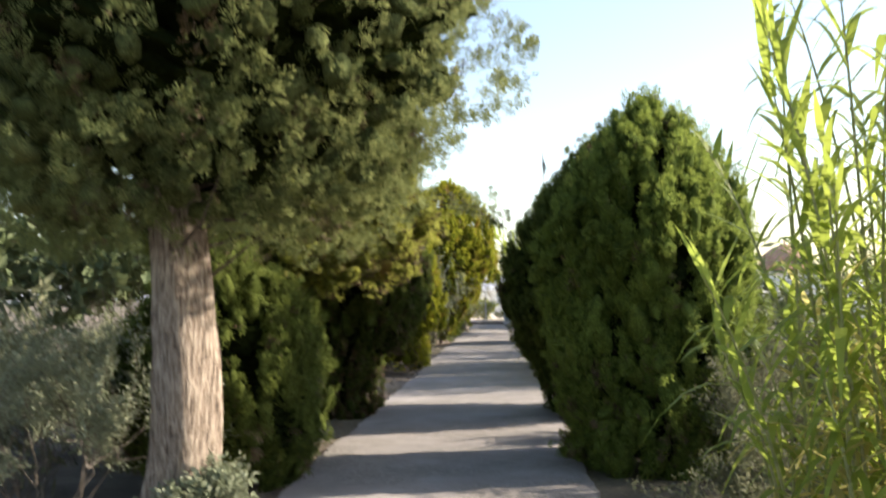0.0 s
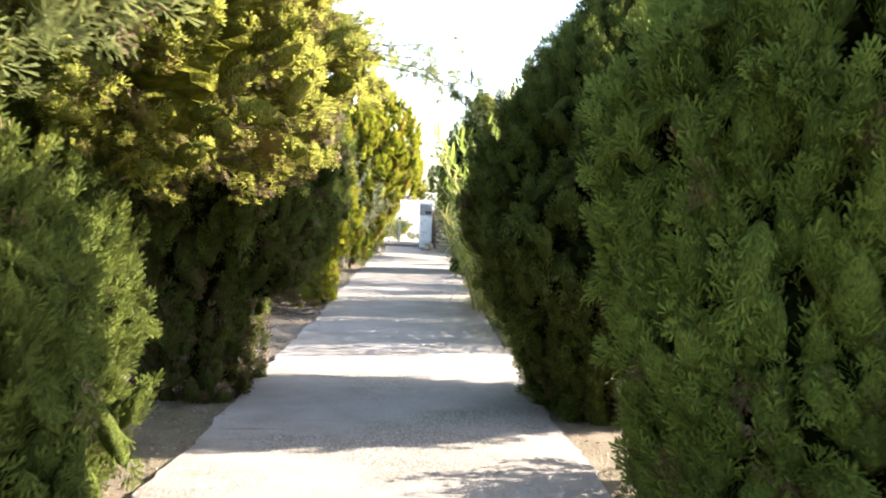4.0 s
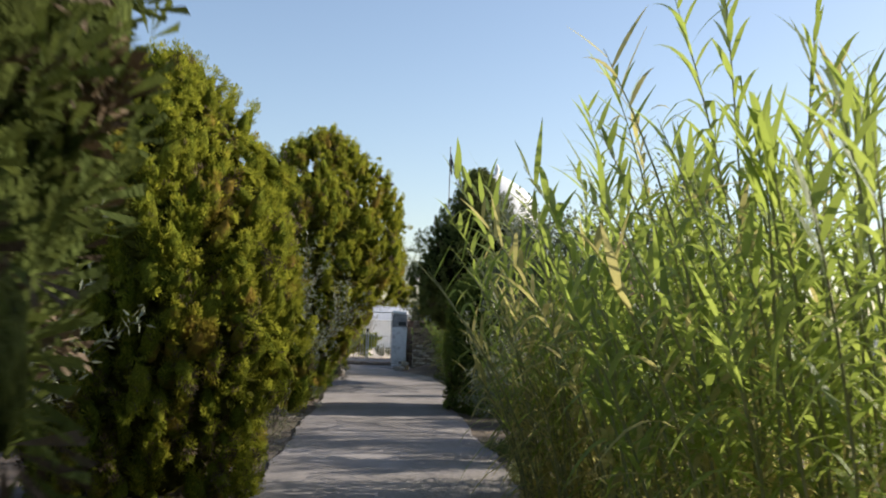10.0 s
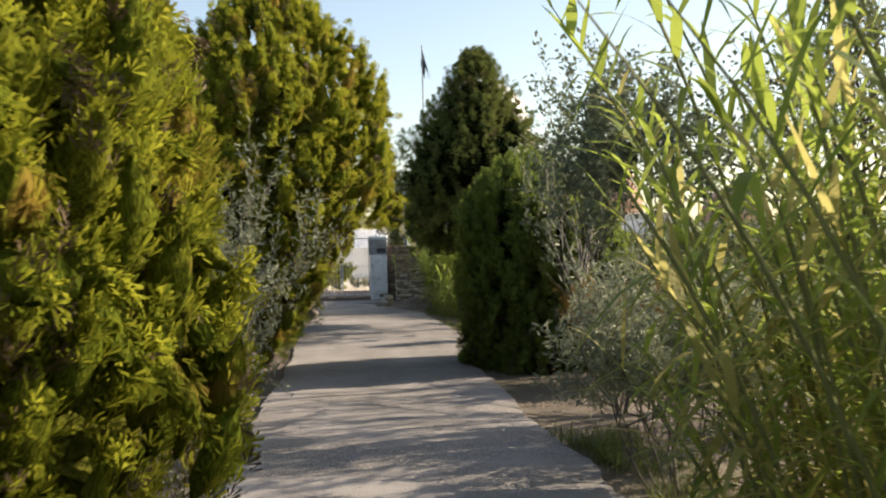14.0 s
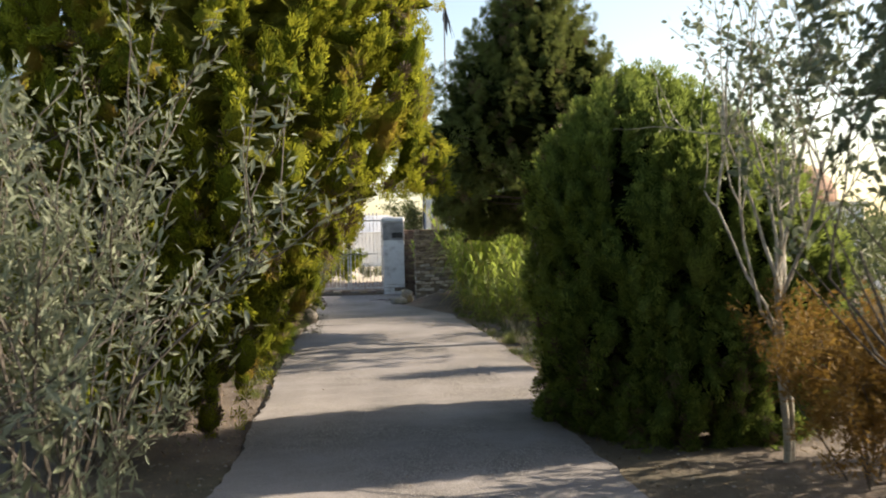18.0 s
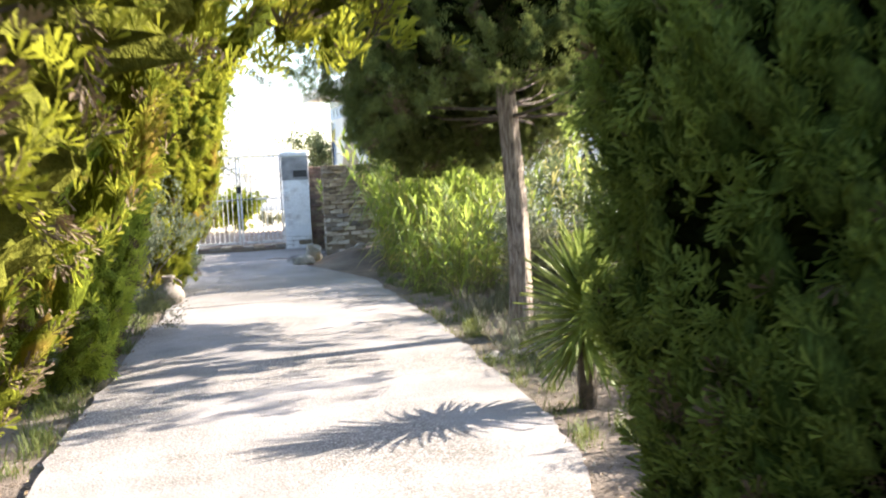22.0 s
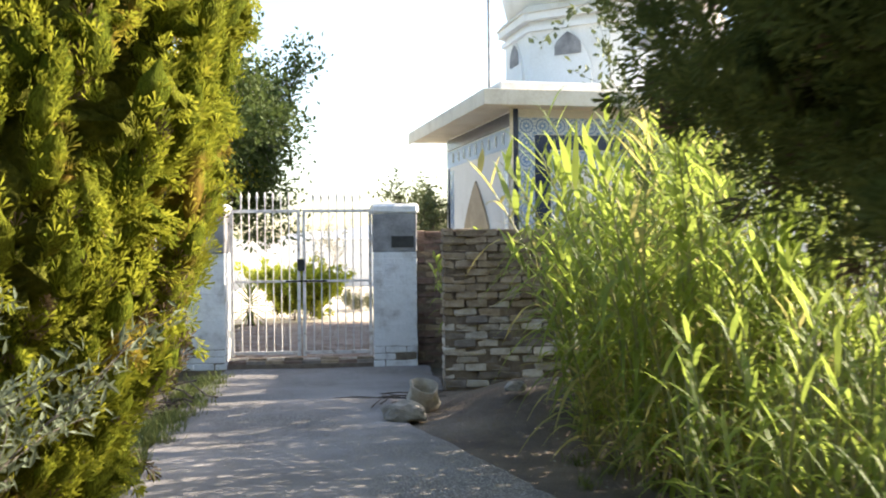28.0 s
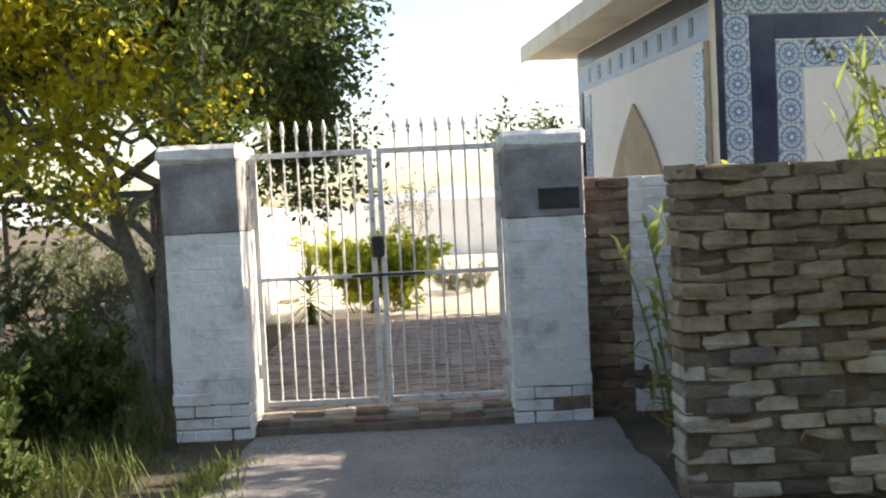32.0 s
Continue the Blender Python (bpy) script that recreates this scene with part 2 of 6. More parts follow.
PALEBRICK = surface("salt-worn brick", [(0.3, (0.36, 0.29, 0.225)), (0.5, (0.55, 0.48, 0.395)), (0.75, (0.74, 0.68, 0.58))], 7.0, 0.95, 55.0, 0.7, 0.008, by_object=0.3)
GREYBRICK = surface("grey weathered brick", [(0.3, (0.16, 0.13, 0.105)), (0.55, (0.25, 0.21, 0.175)), (0.8, (0.36, 0.32, 0.28))], 7.0, 0.95, 55.0, 0.7, 0.008, by_object=0.35)
REDBRICK = surface("red brick", [(0.3, (0.15, 0.095, 0.072)), (0.55, (0.24, 0.155, 0.118)), (0.8, (0.34, 0.26, 0.21))], 8.0, 0.92, 60.0, 0.6, 0.006, by_object=0.35)
PAVER = surface("paving brick", [(0.3, (0.3, 0.21, 0.17)), (0.5, (0.44, 0.34, 0.285)), (0.8, (0.56, 0.48, 0.42))], 3.0, 0.92, 60.0, 0.5, 0.006, by_object=0.22)
MUD = surface("mud-smeared joints", [(0.3, (0.08, 0.055, 0.038)), (0.55, (0.15, 0.108, 0.075)), (0.8, (0.25, 0.19, 0.135))], 11.0, 0.98, 50.0, 0.9, 0.012)
MORTAR = surface("mud mortar", [(0.3, (0.12, 0.09, 0.065)), (0.7, (0.24, 0.19, 0.14))], 9.0, 0.98, 60.0, 0.8, 0.01)
PLASTER = surface("grey cement plaster", [(0.3, (0.15, 0.145, 0.145)), (0.5, (0.25, 0.24, 0.24)), (0.66, (0.33, 0.32, 0.315)), (0.8, (0.46, 0.45, 0.44))], 4.0, 0.9, 50.0, 0.5, 0.008)
CHALK = surface("white plaster", [(0.2, (0.6, 0.57, 0.52)), (0.4, (0.76, 0.75, 0.72)), (0.8, (0.83, 0.82, 0.8))], 1.6, 0.85, 30.0, 0.2, 0.004)
CREAM = surface("cream paint", [(0.25, (0.55, 0.47, 0.36)), (0.5, (0.7, 0.63, 0.5)), (0.8, (0.76, 0.7, 0.58))], 2.5, 0.75, 40.0, 0.2, 0.003)
TAN = surface("tan paint", [(0.3, (0.3, 0.22, 0.14)), (0.7, (0.42, 0.33, 0.22))], 4.0, 0.7, 40.0, 0.2, 0.003)
NAVY = surface("navy glazed tile", [(0.3, (0.012, 0.018, 0.05)), (0.7, (0.03, 0.045, 0.1))], 6.0, 0.25, 60.0, 0.1, 0.002)
IRON = surface("grey painted iron", [(0.28, (0.26, 0.19, 0.15)), (0.4, (0.56, 0.52, 0.48)), (0.5, (0.7, 0.67, 0.64)), (0.8, (0.76, 0.74, 0.71))], 14.0, 0.5, 90.0, 0.3, 0.003, metal=0.1)
BLACK = surface("black iron", [(0.3, (0.01, 0.01, 0.01)), (0.7, (0.04, 0.038, 0.035))], 9.0, 0.5, 60.0, 0.3, 0.003)
CLAY = surface("clay pot", [(0.3, (0.09, 0.072, 0.058)), (0.5, (0.17, 0.145, 0.12)), (0.8, (0.27, 0.235, 0.2))], 8.0, 0.85, 60.0, 0.4, 0.004)
STONE = surface("pale rubble", [(0.3, (0.17, 0.15, 0.125)), (0.7, (0.36, 0.33, 0.29))], 7.0, 0.92, 60.0, 0.6, 0.01)
SACK = surface("dusty sack", [(0.3, (0.27, 0.235, 0.19)), (0.7, (0.5, 0.45, 0.38))], 9.0, 0.8, 60.0, 0.5, 0.01)
TERRA = surface("terracotta plaster", [(0.3, (0.28, 0.16, 0.11)), (0.7, (0.42, 0.27, 0.19))], 1.5, 0.9, 20.0, 0.2, 0.01)
# Pale bluish base colour carries the haze of distance.
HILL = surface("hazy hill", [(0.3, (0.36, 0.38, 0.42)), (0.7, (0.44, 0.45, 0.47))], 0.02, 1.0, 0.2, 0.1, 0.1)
CLOTH = surface("dark cloth", [(0.3, (0.015, 0.02, 0.025)), (0.7, (0.05, 0.055, 0.06))], 5.0, 0.9, 50.0, 0.2, 0.003)
GLASS, _nt, _b = shader("window glass")
_b.inputs["Base Color"].default_value = (0.02, 0.025, 0.03, 1)
_b.inputs["Roughness"].default_value = 0.06


def concrete():
    """Worn path concrete: smooth cement skin, and stretches where the pebbles show."""
    m, nt, b = shader("worn concrete")
    geo = nt.nodes.new("ShaderNodeNewGeometry")
    pos = geo.outputs["Position"]
    stain = ramp(nt, noise_fac(nt, 0.9, 7.0, 0.62), [(0.28, (0.142, 0.13, 0.123)), (0.5, (0.238, 0.217, 0.207)), (0.75, (0.345, 0.316, 0.302))])
    grain = ramp(nt, noise_fac(nt, 95.0, 2.0), [(0.3, (0.3, 0.3, 0.3)), (0.72, (0.72, 0.72, 0.72))])
    skin = mixed(nt, 0.6, stain, grain, "OVERLAY")
    vor = node(nt, "ShaderNodeTexVoronoi", Scale=64.0)
    nt.links.new(pos, vor.inputs["Vector"])
    peb = ramp(nt, vor.outputs["Color"], [(0.0, (0.13, 0.12, 0.108)), (0.5, (0.345, 0.315, 0.29)), (1.0, (0.58, 0.54, 0.505))])
    gap = ramp(nt, vor.outputs["Distance"], [(0.25, (1, 1, 1)), (0.6, (0.3, 0.28, 0.25))])
    peb = mixed(nt, 1.0, peb, gap, "MULTIPLY")
    bare = ramp(nt, noise_fac(nt, 0.55, 5.0, 0.6), [(0.46, (0.06, 0.06, 0.06)), (0.6, (1, 1, 1))])
    part_bare = nt.nodes.new("ShaderNodeMath")
    part_bare.operation, part_bare.inputs[1].default_value = "MULTIPLY", 0.75
    nt.links.new(bare, part_bare.inputs[0])
    dust = ramp(nt, noise_fac(nt, 2.6, 5.0, 0.6), [(0.56, (0, 0, 0)), (0.75, (0.7, 0.7, 0.7))])
    col = mixed(nt, dust, mixed(nt, part_bare.outputs[0], skin, peb), (0.26, 0.238, 0.212))
    nt.links.new(col, b.inputs["Base Color"])
    b.inputs["Roughness"].default_value = 0.85
    inv = nt.nodes.new("ShaderNodeMath")
    inv.operation = "MULTIPLY_ADD"
    inv.inputs[1].default_value = -0.8
    nt.links.new(vor.outputs["Distance"], inv.inputs[0])
    nt.links.new(noise_fac(nt, 30.0, 5.0), inv.inputs[2])
    bump(nt, b, inv.outputs[0], 0.45, 0.007)
    return m


CONCRETE = concrete()


def ground_material():
    """Dry earth by the path, paler scrubland with grass stains away from it."""
    m, nt, b = shader("earth")
    earth = ramp(nt, noise_fac(nt, 1.3, 7.0, 0.6), [(0.28, (0.066, 0.05, 0.04)), (0.5, (0.135, 0.104, 0.08)), (0.75, (0.24, 0.192, 0.15))])
    grassy = ramp(nt, noise_fac(nt, 0.12, 6.0, 0.6), [(0.46, (0, 0, 0)), (0.64, (1, 1, 1))])
    green = ramp(nt, noise_fac(nt, 6.0, 5.0), [(0.3, (0.05, 0.05, 0.026)), (0.7, (0.13, 0.115, 0.065))])
    col = mixed(nt, grassy, earth, green)
    clod = noise_fac(nt, 40.0, 4.0)
    col = mixed(nt, 0.4, col, ramp(nt, clod, [(0.3, (0.3, 0.3, 0.3)), (0.7, (0.75, 0.75, 0.75))]), "OVERLAY")
    nt.links.new(col, b.inputs["Base Color"])
    b.inputs["Roughness"].default_value = 0.97
    bump(nt, b, clod, 0.7, 0.03)
    return m


EARTH = ground_material()


def tile_material():
    """Glazed tile with a blue rosette inside rings, drawn about each tile's own centre."""
    m, nt, b = shader("blue rosette tile")
    tc = nt.nodes.new("ShaderNodeTexCoord")
    sep = nt.nodes.new("ShaderNodeSeparateXYZ")
    nt.links.new(tc.outputs["Object"], sep.inputs[0])

    def op(kind, a, c=None):
        n = nt.nodes.new("ShaderNodeMath")
        n.operation = kind
        for i, v in enumerate((a, c)):
            if v is None:
                continue
            if isinstance(v, (int, float)):
                n.inputs[i].default_value = v
            else:
                nt.links.new(v, n.inputs[i])
        return n.outputs[0]

    x, z = op("DIVIDE", sep.outputs[0], 0.125), op("DIVIDE", sep.outputs[2], 0.125)
    r = op("SQRT", op("ADD", op("MULTIPLY", x, x), op("MULTIPLY", z, z)))
    ang = op("ARCTAN2", z, x)
    petal = op("ADD", 0.42, op("MULTIPLY", 0.16, op("COSINE", op("MULTIPLY", ang, 8.0))))
    in_petal = op("LESS_THAN", r, petal)
    ring = op("LESS_THAN", op("ABSOLUTE", op("SUBTRACT", r, 0.78)), 0.06)
    eye = op("LESS_THAN", r, 0.16)
    corner = op("GREATER_THAN", r, 1.14)
    star = op("GREATER_THAN", op("COSINE", op("MULTIPLY", ang, 16.0)), op("ADD", -0.3, r))
    c0 = mixed(nt, star, (0.56, 0.62, 0.68), (0.27, 0.38, 0.55))
    c1 = mixed(nt, in_petal, c0, (0.13, 0.23, 0.43))
    c2 = mixed(nt, ring, c1, (0.1, 0.17, 0.36))
    c3 = mixed(nt, eye, c2, (0.7, 0.72, 0.72))
    c4 = mixed(nt, corner, c3, (0.17, 0.29, 0.48))
    nt.links.new(c4, b.inputs["Base Color"])
    b.inputs["Roughness"].default_value = 0.22
    return m


TILE = tile_material()

# ---- mesh helpers ----
def mesh_np(name, verts, faces, mats, index=None, smooth=False):
    """A mesh from arrays: verts (n, 3), faces (m, 3) or (m, 4)."""
    me = bpy.data.meshes.new(name)
    verts, faces = np.asarray(verts, np.float32), np.asarray(faces, np.int32)
    k = faces.shape[1]
    me.vertices.add(len(verts))
    me.vertices.foreach_set("co", verts.ravel())
    me.loops.add(faces.size)
    me.loops.foreach_set("vertex_index", faces.ravel())
    me.polygons.add(len(faces))
    me.polygons.foreach_set("loop_start", np.arange(0, faces.size, k, dtype=np.int32))
    me.polygons.foreach_set("loop_total", np.full(len(faces), k, np.int32))
    if index is not None:
        me.polygons.foreach_set("material_index", np.asarray(index, np.int32))
    me.polygons.foreach_set("use_smooth", np.full(len(faces), smooth, bool))
    for m in mats:
        me.materials.append(m)
    me.update(calc_edges=True)
    return me


def part(name, data, material=None, parent=None, label=""):
    """Links a bmesh or a mesh as one object under its thing."""
    if isinstance(data, bmesh.types.BMesh):
        me = bpy.data.meshes.new(name)
        data.to_mesh(me)
        data.free()
        data = me
    if material is not None and not data.materials:
        data.materials.append(material)
    ob = new(name, data)
    if parent is not None:
        ob.parent = parent
    return tagged(ob, label)


def thing(name, at, label, category, group="", kind="", turn=0.0):
    ob = new(name)
    ob.empty_display_size = 0.1
    ob.matrix_basis = pose(*at, 0, 0, turn)
    return tagged(ob, label, category, group, kind)


def box(x0, x1, y0, y1, z0, z1, bevel=0.0, rough=0.0, cuts=0):
    bm = bmesh.new()
    bmesh.ops.create_cube(bm, size=1)
    for v in bm.verts:
        v.co = ((x0 + x1) / 2 + v.co.x * (x1 - x0), (y0 + y1) / 2 + v.co.y * (y1 - y0), (z0 + z1) / 2 + v.co.z * (z1 - z0))
    if bevel:
        bmesh.ops.bevel(bm, geom=bm.edges[:], offset=bevel, segments=1, affect="EDGES", profile=0.5)
    if cuts:
        bmesh.ops.subdivide_edges(bm, edges=bm.edges[:], cuts=cuts, use_grid_fill=True)
    if rough:
        for v in bm.verts:
            v.co += Vector((noise.noise(v.co * 9), noise.noise(v.co * 9 + Vector((7, 0, 0))), noise.noise(v.co * 9 + Vector((0, 9, 0))))) * rough
    return bm


def lathe(profile, sides=20, wobble=0.0):
    """A turned shape from (radius, height) pairs."""
    bm = bmesh.new()
    rings = []
    for r, z in profile:
        rings.append([bm.verts.new((r * math.cos(a) * (1 + wobble * noise.noise((math.cos(a) * 2, math.sin(a) * 2, z * 5))),
                                    r * math.sin(a) * (1 + wobble * noise.noise((math.cos(a) * 2, math.sin(a) * 2, z * 5 + 3))), z))
                      for a in (2 * math.pi * i / sides for i in range(sides))])
    for lo, hi in zip(rings, rings[1:]):
        for i in range(sides):
            bm.faces.new((lo[i], lo[(i + 1) % sides], hi[(i + 1) % sides], hi[i]))
    bm.faces.new(rings[0][::-1])
    bm.faces.new(rings[-1])
    for f in bm.faces:
        f.smooth = True
    return bm


def tubes(lines, sides=6, wobble=0.0):
    """Vertices and quads of round tubes along (points, radii) lines."""
    vs, fs, base = [], [], 0
    ring = np.arange(sides) * 2 * math.pi / sides
    for pts, rad in lines:
        pts, rad = np.asarray(pts, float), np.asarray(rad, float)
        way = np.gradient(pts, axis=0)
        way /= np.linalg.norm(way, axis=1, keepdims=True) + 1e-9
        ref = np.where(np.abs(way[:, 2:3]) > 0.9, [[1.0, 0, 0]], [[0, 0, 1.0]])
        s = np.cross(way, ref)
        s /= np.linalg.norm(s, axis=1, keepdims=True)
        u = np.cross(s, way)
        n = len(pts)
        r = rad[:, None, None]
        if wobble:
            r = r * (1 + wobble * np.random.uniform(-1, 1, (n, sides, 1)))
        v = pts[:, None] + r * (np.cos(ring)[None, :, None] * s[:, None] + np.sin(ring)[None, :, None] * u[:, None])
        vs.append(v.reshape(-1, 3))
        i, j = np.meshgrid(np.arange(n - 1), np.arange(sides), indexing="ij")
        a, b = i * sides + j, i * sides + (j + 1) % sides
        fs.append(np.stack([a, b, b + sides, a + sides], -1).reshape(-1, 4) + base)
        base += n * sides
    return np.concatenate(vs), np.concatenate(fs)


def unit(a):
    return a / (np.linalg.norm(a, axis=-1, keepdims=True) + 1e-9)


def stamp(shape, pos, ahead, up, size):
    """Copies of a flat leaf shape (verts, faces) at many places, joined in one mesh's arrays."""
    tv, tf = shape
    a = unit(ahead)
    s = unit(np.cross(a, up))
    n = np.cross(s, a)
    v = pos[:, None] + size[:, None, None] * (tv[None, :, 0:1] * s[:, None] + tv[None, :, 1:2] * a[:, None] + tv[None, :, 2:3] * n[:, None])
    f = tf[None] + (np.arange(len(pos)) * len(tv))[:, None, None]
    return v.reshape(-1, 3), f.reshape(-1, tf.shape[1])


def spray_shape(angles=(-44, -15, 15, 44), reach=(0.78, 1.0, 0.96, 0.74), tip=0.085):
    """A flat evergreen spray: a fan of branchlets, each widening to a blunt end."""
    v, f = [], []
    for k, (a, r) in enumerate(zip(angles, reach)):
        a = radians(a)
        d, p = Vector((math.sin(a), math.cos(a))), Vector((math.cos(a), -math.sin(a)))
        i = len(v)
        rise = 0.09 * (-1) ** k
        start = d * 0.06
        v.extend([(start.x, start.y, 0), (*(d * r + p * tip), rise), (*(d * r * 0.9 - p * tip), rise * 0.6)])
        f.append((i, i + 2, i + 1))
    return np.array(v, float), np.array(f)


SPRAY = spray_shape()
LANCE = (np.array([(0, 0, 0), (0.13, 0.4, 0.03), (0, 1, -0.06), (-0.13, 0.4, 0.03)], float), np.array([(0, 1, 2, 3)]))
OVAL = (np.array([(0, 0, 0), (0.27, 0.5, 0.05), (0, 1, -0.05), (-0.27, 0.5, 0.05)], float), np.array([(0, 1, 2, 3)]))


def ribbons(base, ahead, length, width, droop, steps=5, shape=(0.55, 1.0, 0.85, 0.5, 0.04)):
    """Arched grass-like blades: arrays of starts, ways, lengths, widths and droops."""
    s = np.linspace(0, 1, steps)
    a = unit(ahead)
    side = unit(np.cross(a, np.array([0.0, 0, 1]) + 1e-3))
    mid = base[:, None] + a[:, None] * (length[:, None] * s)[..., None]
    mid[..., 2] -= (droop * length)[:, None] * s ** 2
    w = width[:, None] * np.interp(s, np.linspace(0, 1, len(shape)), shape)
    v = np.stack([mid - side[:, None] * w[..., None] / 2, mid + side[:, None] * w[..., None] / 2], 2)
    n = len(base)
    k = np.arange(steps - 1) * 2
    f = np.stack([k, k + 1, k + 3, k + 2], -1)[None] + (np.arange(n) * steps * 2)[:, None, None]
    return v.reshape(-1, 3), f.reshape(-1, 4)


def joined(pieces):
    """Several (verts, faces, material index) lumps as one."""
    vs, fs, ms, base = [], [], [], 0
    for v, f, m in pieces:
        vs.append(v)
        fs.append(f + base)
        ms.append(np.full(len(f), m) if np.isscalar(m) else m)
        base += len(v)
    return np.concatenate(vs), np.concatenate(fs), np.concatenate(ms)

# ---- ground and path ----
def ground_height(x, y):
    """Gentle bumps beside the path, flat under it."""
    d = np.maximum(np.maximum(-0.85 - x, x - 2.05), 0)
    k = np.clip(d / 1.5, 0, 1)
    z = -0.05 + 0 * x
    z = z + k * (0.05 * np.sin(x * 1.7 + 1.3 * np.sin(y * 0.8)) * np.cos(y * 1.1) + 0.04 * np.sin(y * 2.3 + x))
    heap = 0.3 * np.exp(-((x - 2.25) / 0.75) ** 2 - ((y - 48.9) / 0.8) ** 2)
    return z + heap


def build_ground():
    xs = np.concatenate([[-900, -300, -120, -60, -35, -22, -15], np.arange(-11, 11.01, 0.3), [15, 22, 35, 60, 120, 300, 900]])
    ys = np.concatenate([[-600, -150, -50, -20, -10], np.arange(-4, 62.01, 0.3), [66, 72, 80, 95, 120, 180, 300, 700, 1800]])
    gx, gy = np.meshgrid(xs, ys)
    gz = ground_height(gx, gy)
    v = np.stack([gx, gy, gz], -1).reshape(-1, 3)
    n, m = len(xs), len(ys)
    i, j = np.meshgrid(np.arange(m - 1), np.arange(n - 1), indexing="ij")
    a = i * n + j
    f = np.stack([a, a + 1, a + n + 1, a + n], -1).reshape(-1, 4)
    return tagged(part("ground", mesh_np("ground", v, f, [EARTH], smooth=True)), "dry brown earth with dusty scrub patches", "ground", kind="structure")


build_ground()


def slab(name, y0, y1, x_left, x_right, parent, seed):
    """One length of the concrete path, with nibbled edges and a slightly uneven top."""
    rng = np.random.default_rng(seed)
    ys = np.arange(y0, y1, 0.12)
    ys[-1] = y1
    n = len(ys)
    wl = np.cumsum(rng.normal(0, 0.012, n)); wl -= np.linspace(wl[0], wl[-1], n)
    wr = np.cumsum(rng.normal(0, 0.012, n)); wr -= np.linspace(wr[0], wr[-1], n)
    xl = np.array([x_left(y) for y in ys]) + wl + rng.normal(0, 0.006, n)
    xr = np.array([x_right(y) for y in ys]) + wr + rng.normal(0, 0.006, n)
    k = 9
    s = np.linspace(0, 1, k)
    x = xl[:, None] + (xr - xl)[:, None] * s
    z = 0.0 + 0.008 * np.sin(x * 2.1 + ys[:, None] * 1.3) + rng.normal(0, 0.0015, x.shape)
    z[:, 0] -= 0.012; z[:, -1] -= 0.012
    top = np.stack([x, np.repeat(ys[:, None], k, 1), z], -1)
    low = lambda c: np.stack([top[:, c, 0] + (0.02 if c else -0.02), ys, np.full(n, -0.14)], -1)
    cols = np.concatenate([low(0)[:, None], top, low(-1)[:, None]], 1)
    m = cols.shape[1]
    i, j = np.meshgrid(np.arange(n - 1), np.arange(m - 1), indexing="ij")
    a = i * m + j
    f = np.stack([a, a + 1, a + m + 1, a + m], -1).reshape(-1, 4)
    e0, e1 = np.arange(m - 1), (n - 1) * m + np.arange(m - 1)
    v = cols.reshape(-1, 3)
    base = len(v)
    v = np.concatenate([v, cols[0] * [1, 1, 0] - [0, 0, 0.14], cols[-1] * [1, 1, 0] - [0, 0, 0.14]])
    f = np.concatenate([f, np.stack([e0 + 1, e0, base + e0, base + e0 + 1], -1), np.stack([e1, e1 + 1, base + m + e0 + 1, base + m + e0], -1)])
    return part(name, mesh_np(name, v, f, [CONCRETE], smooth=False), None, parent)


pavement = thing("pavement", (0, 0, 0), "worn grey concrete path with pebbly patches and a crack", "path", kind="structure")
edge_l = lambda y: -0.8 - 0.22 * max(0, min(1, (y - 46.5) / 2.0))
edge_r = lambda y: 1.72 + 0.27 * max(0, min(1, (y - 34.6) / 1.8)) + 0.0 * y
slab("slab", -6.0, 14.6, edge_l, edge_r, pavement, 1)
slab("slab", 14.603, 29.4, edge_l, edge_r, pavement, 2)
slab("slab", 29.403, 43.42, edge_l, edge_r, pavement, 3)
slab("slab", 43.455, 52.1, edge_l, lambda y: 1.99 - 1.0 * max(0, min(1, (y - 45.5) / 3)) + 0.5 * max(0, min(1, (y - 49.3) / 0.8)), pavement, 4)

# ---- bricks ----
def brick_mesh(name, lx, ly, lz, material, seed):
    rng = np.random.default_rng(seed)
    coated = material is WHITEWASH
    bm = box(-lx / 2, lx / 2, -ly / 2, ly / 2, -lz / 2, lz / 2, 0.006 if coated else min(0.011, lz * 0.15))
    for v in bm.verts:
        v.co += Vector(rng.normal(0, 0.0018 if coated else 0.0075, 3))
    me = bpy.data.meshes.new(name)
    bm.to_mesh(me)
    bm.free()
    me.materials.append(material)
    return me


BRICKS = {}


def brick_set(material, lx, ly, lz):
    key = (material.name, lx, ly, lz)
    if key not in BRICKS:
        BRICKS[key] = [brick_mesh("brick", lx, ly, lz, material, 11 + i) for i in range(4)]
    return BRICKS[key]


def lay(parent, rng, meshes, x, y, z, turn=0.0, loose=0.004, sx=1.0):
    ob = new("brick", meshes[rng.integers(len(meshes))])
    ob.parent = parent
    ob.matrix_basis = pose(x + rng.normal(0, loose * 0.5), y + rng.normal(0, loose), z + rng.normal(0, loose * 0.3),
                           rng.normal(0, 0.5), rng.normal(0, 0.6), turn + rng.normal(0, 0.8)) @ Matrix.Diagonal((sx, 1, 1, 1))
    return ob


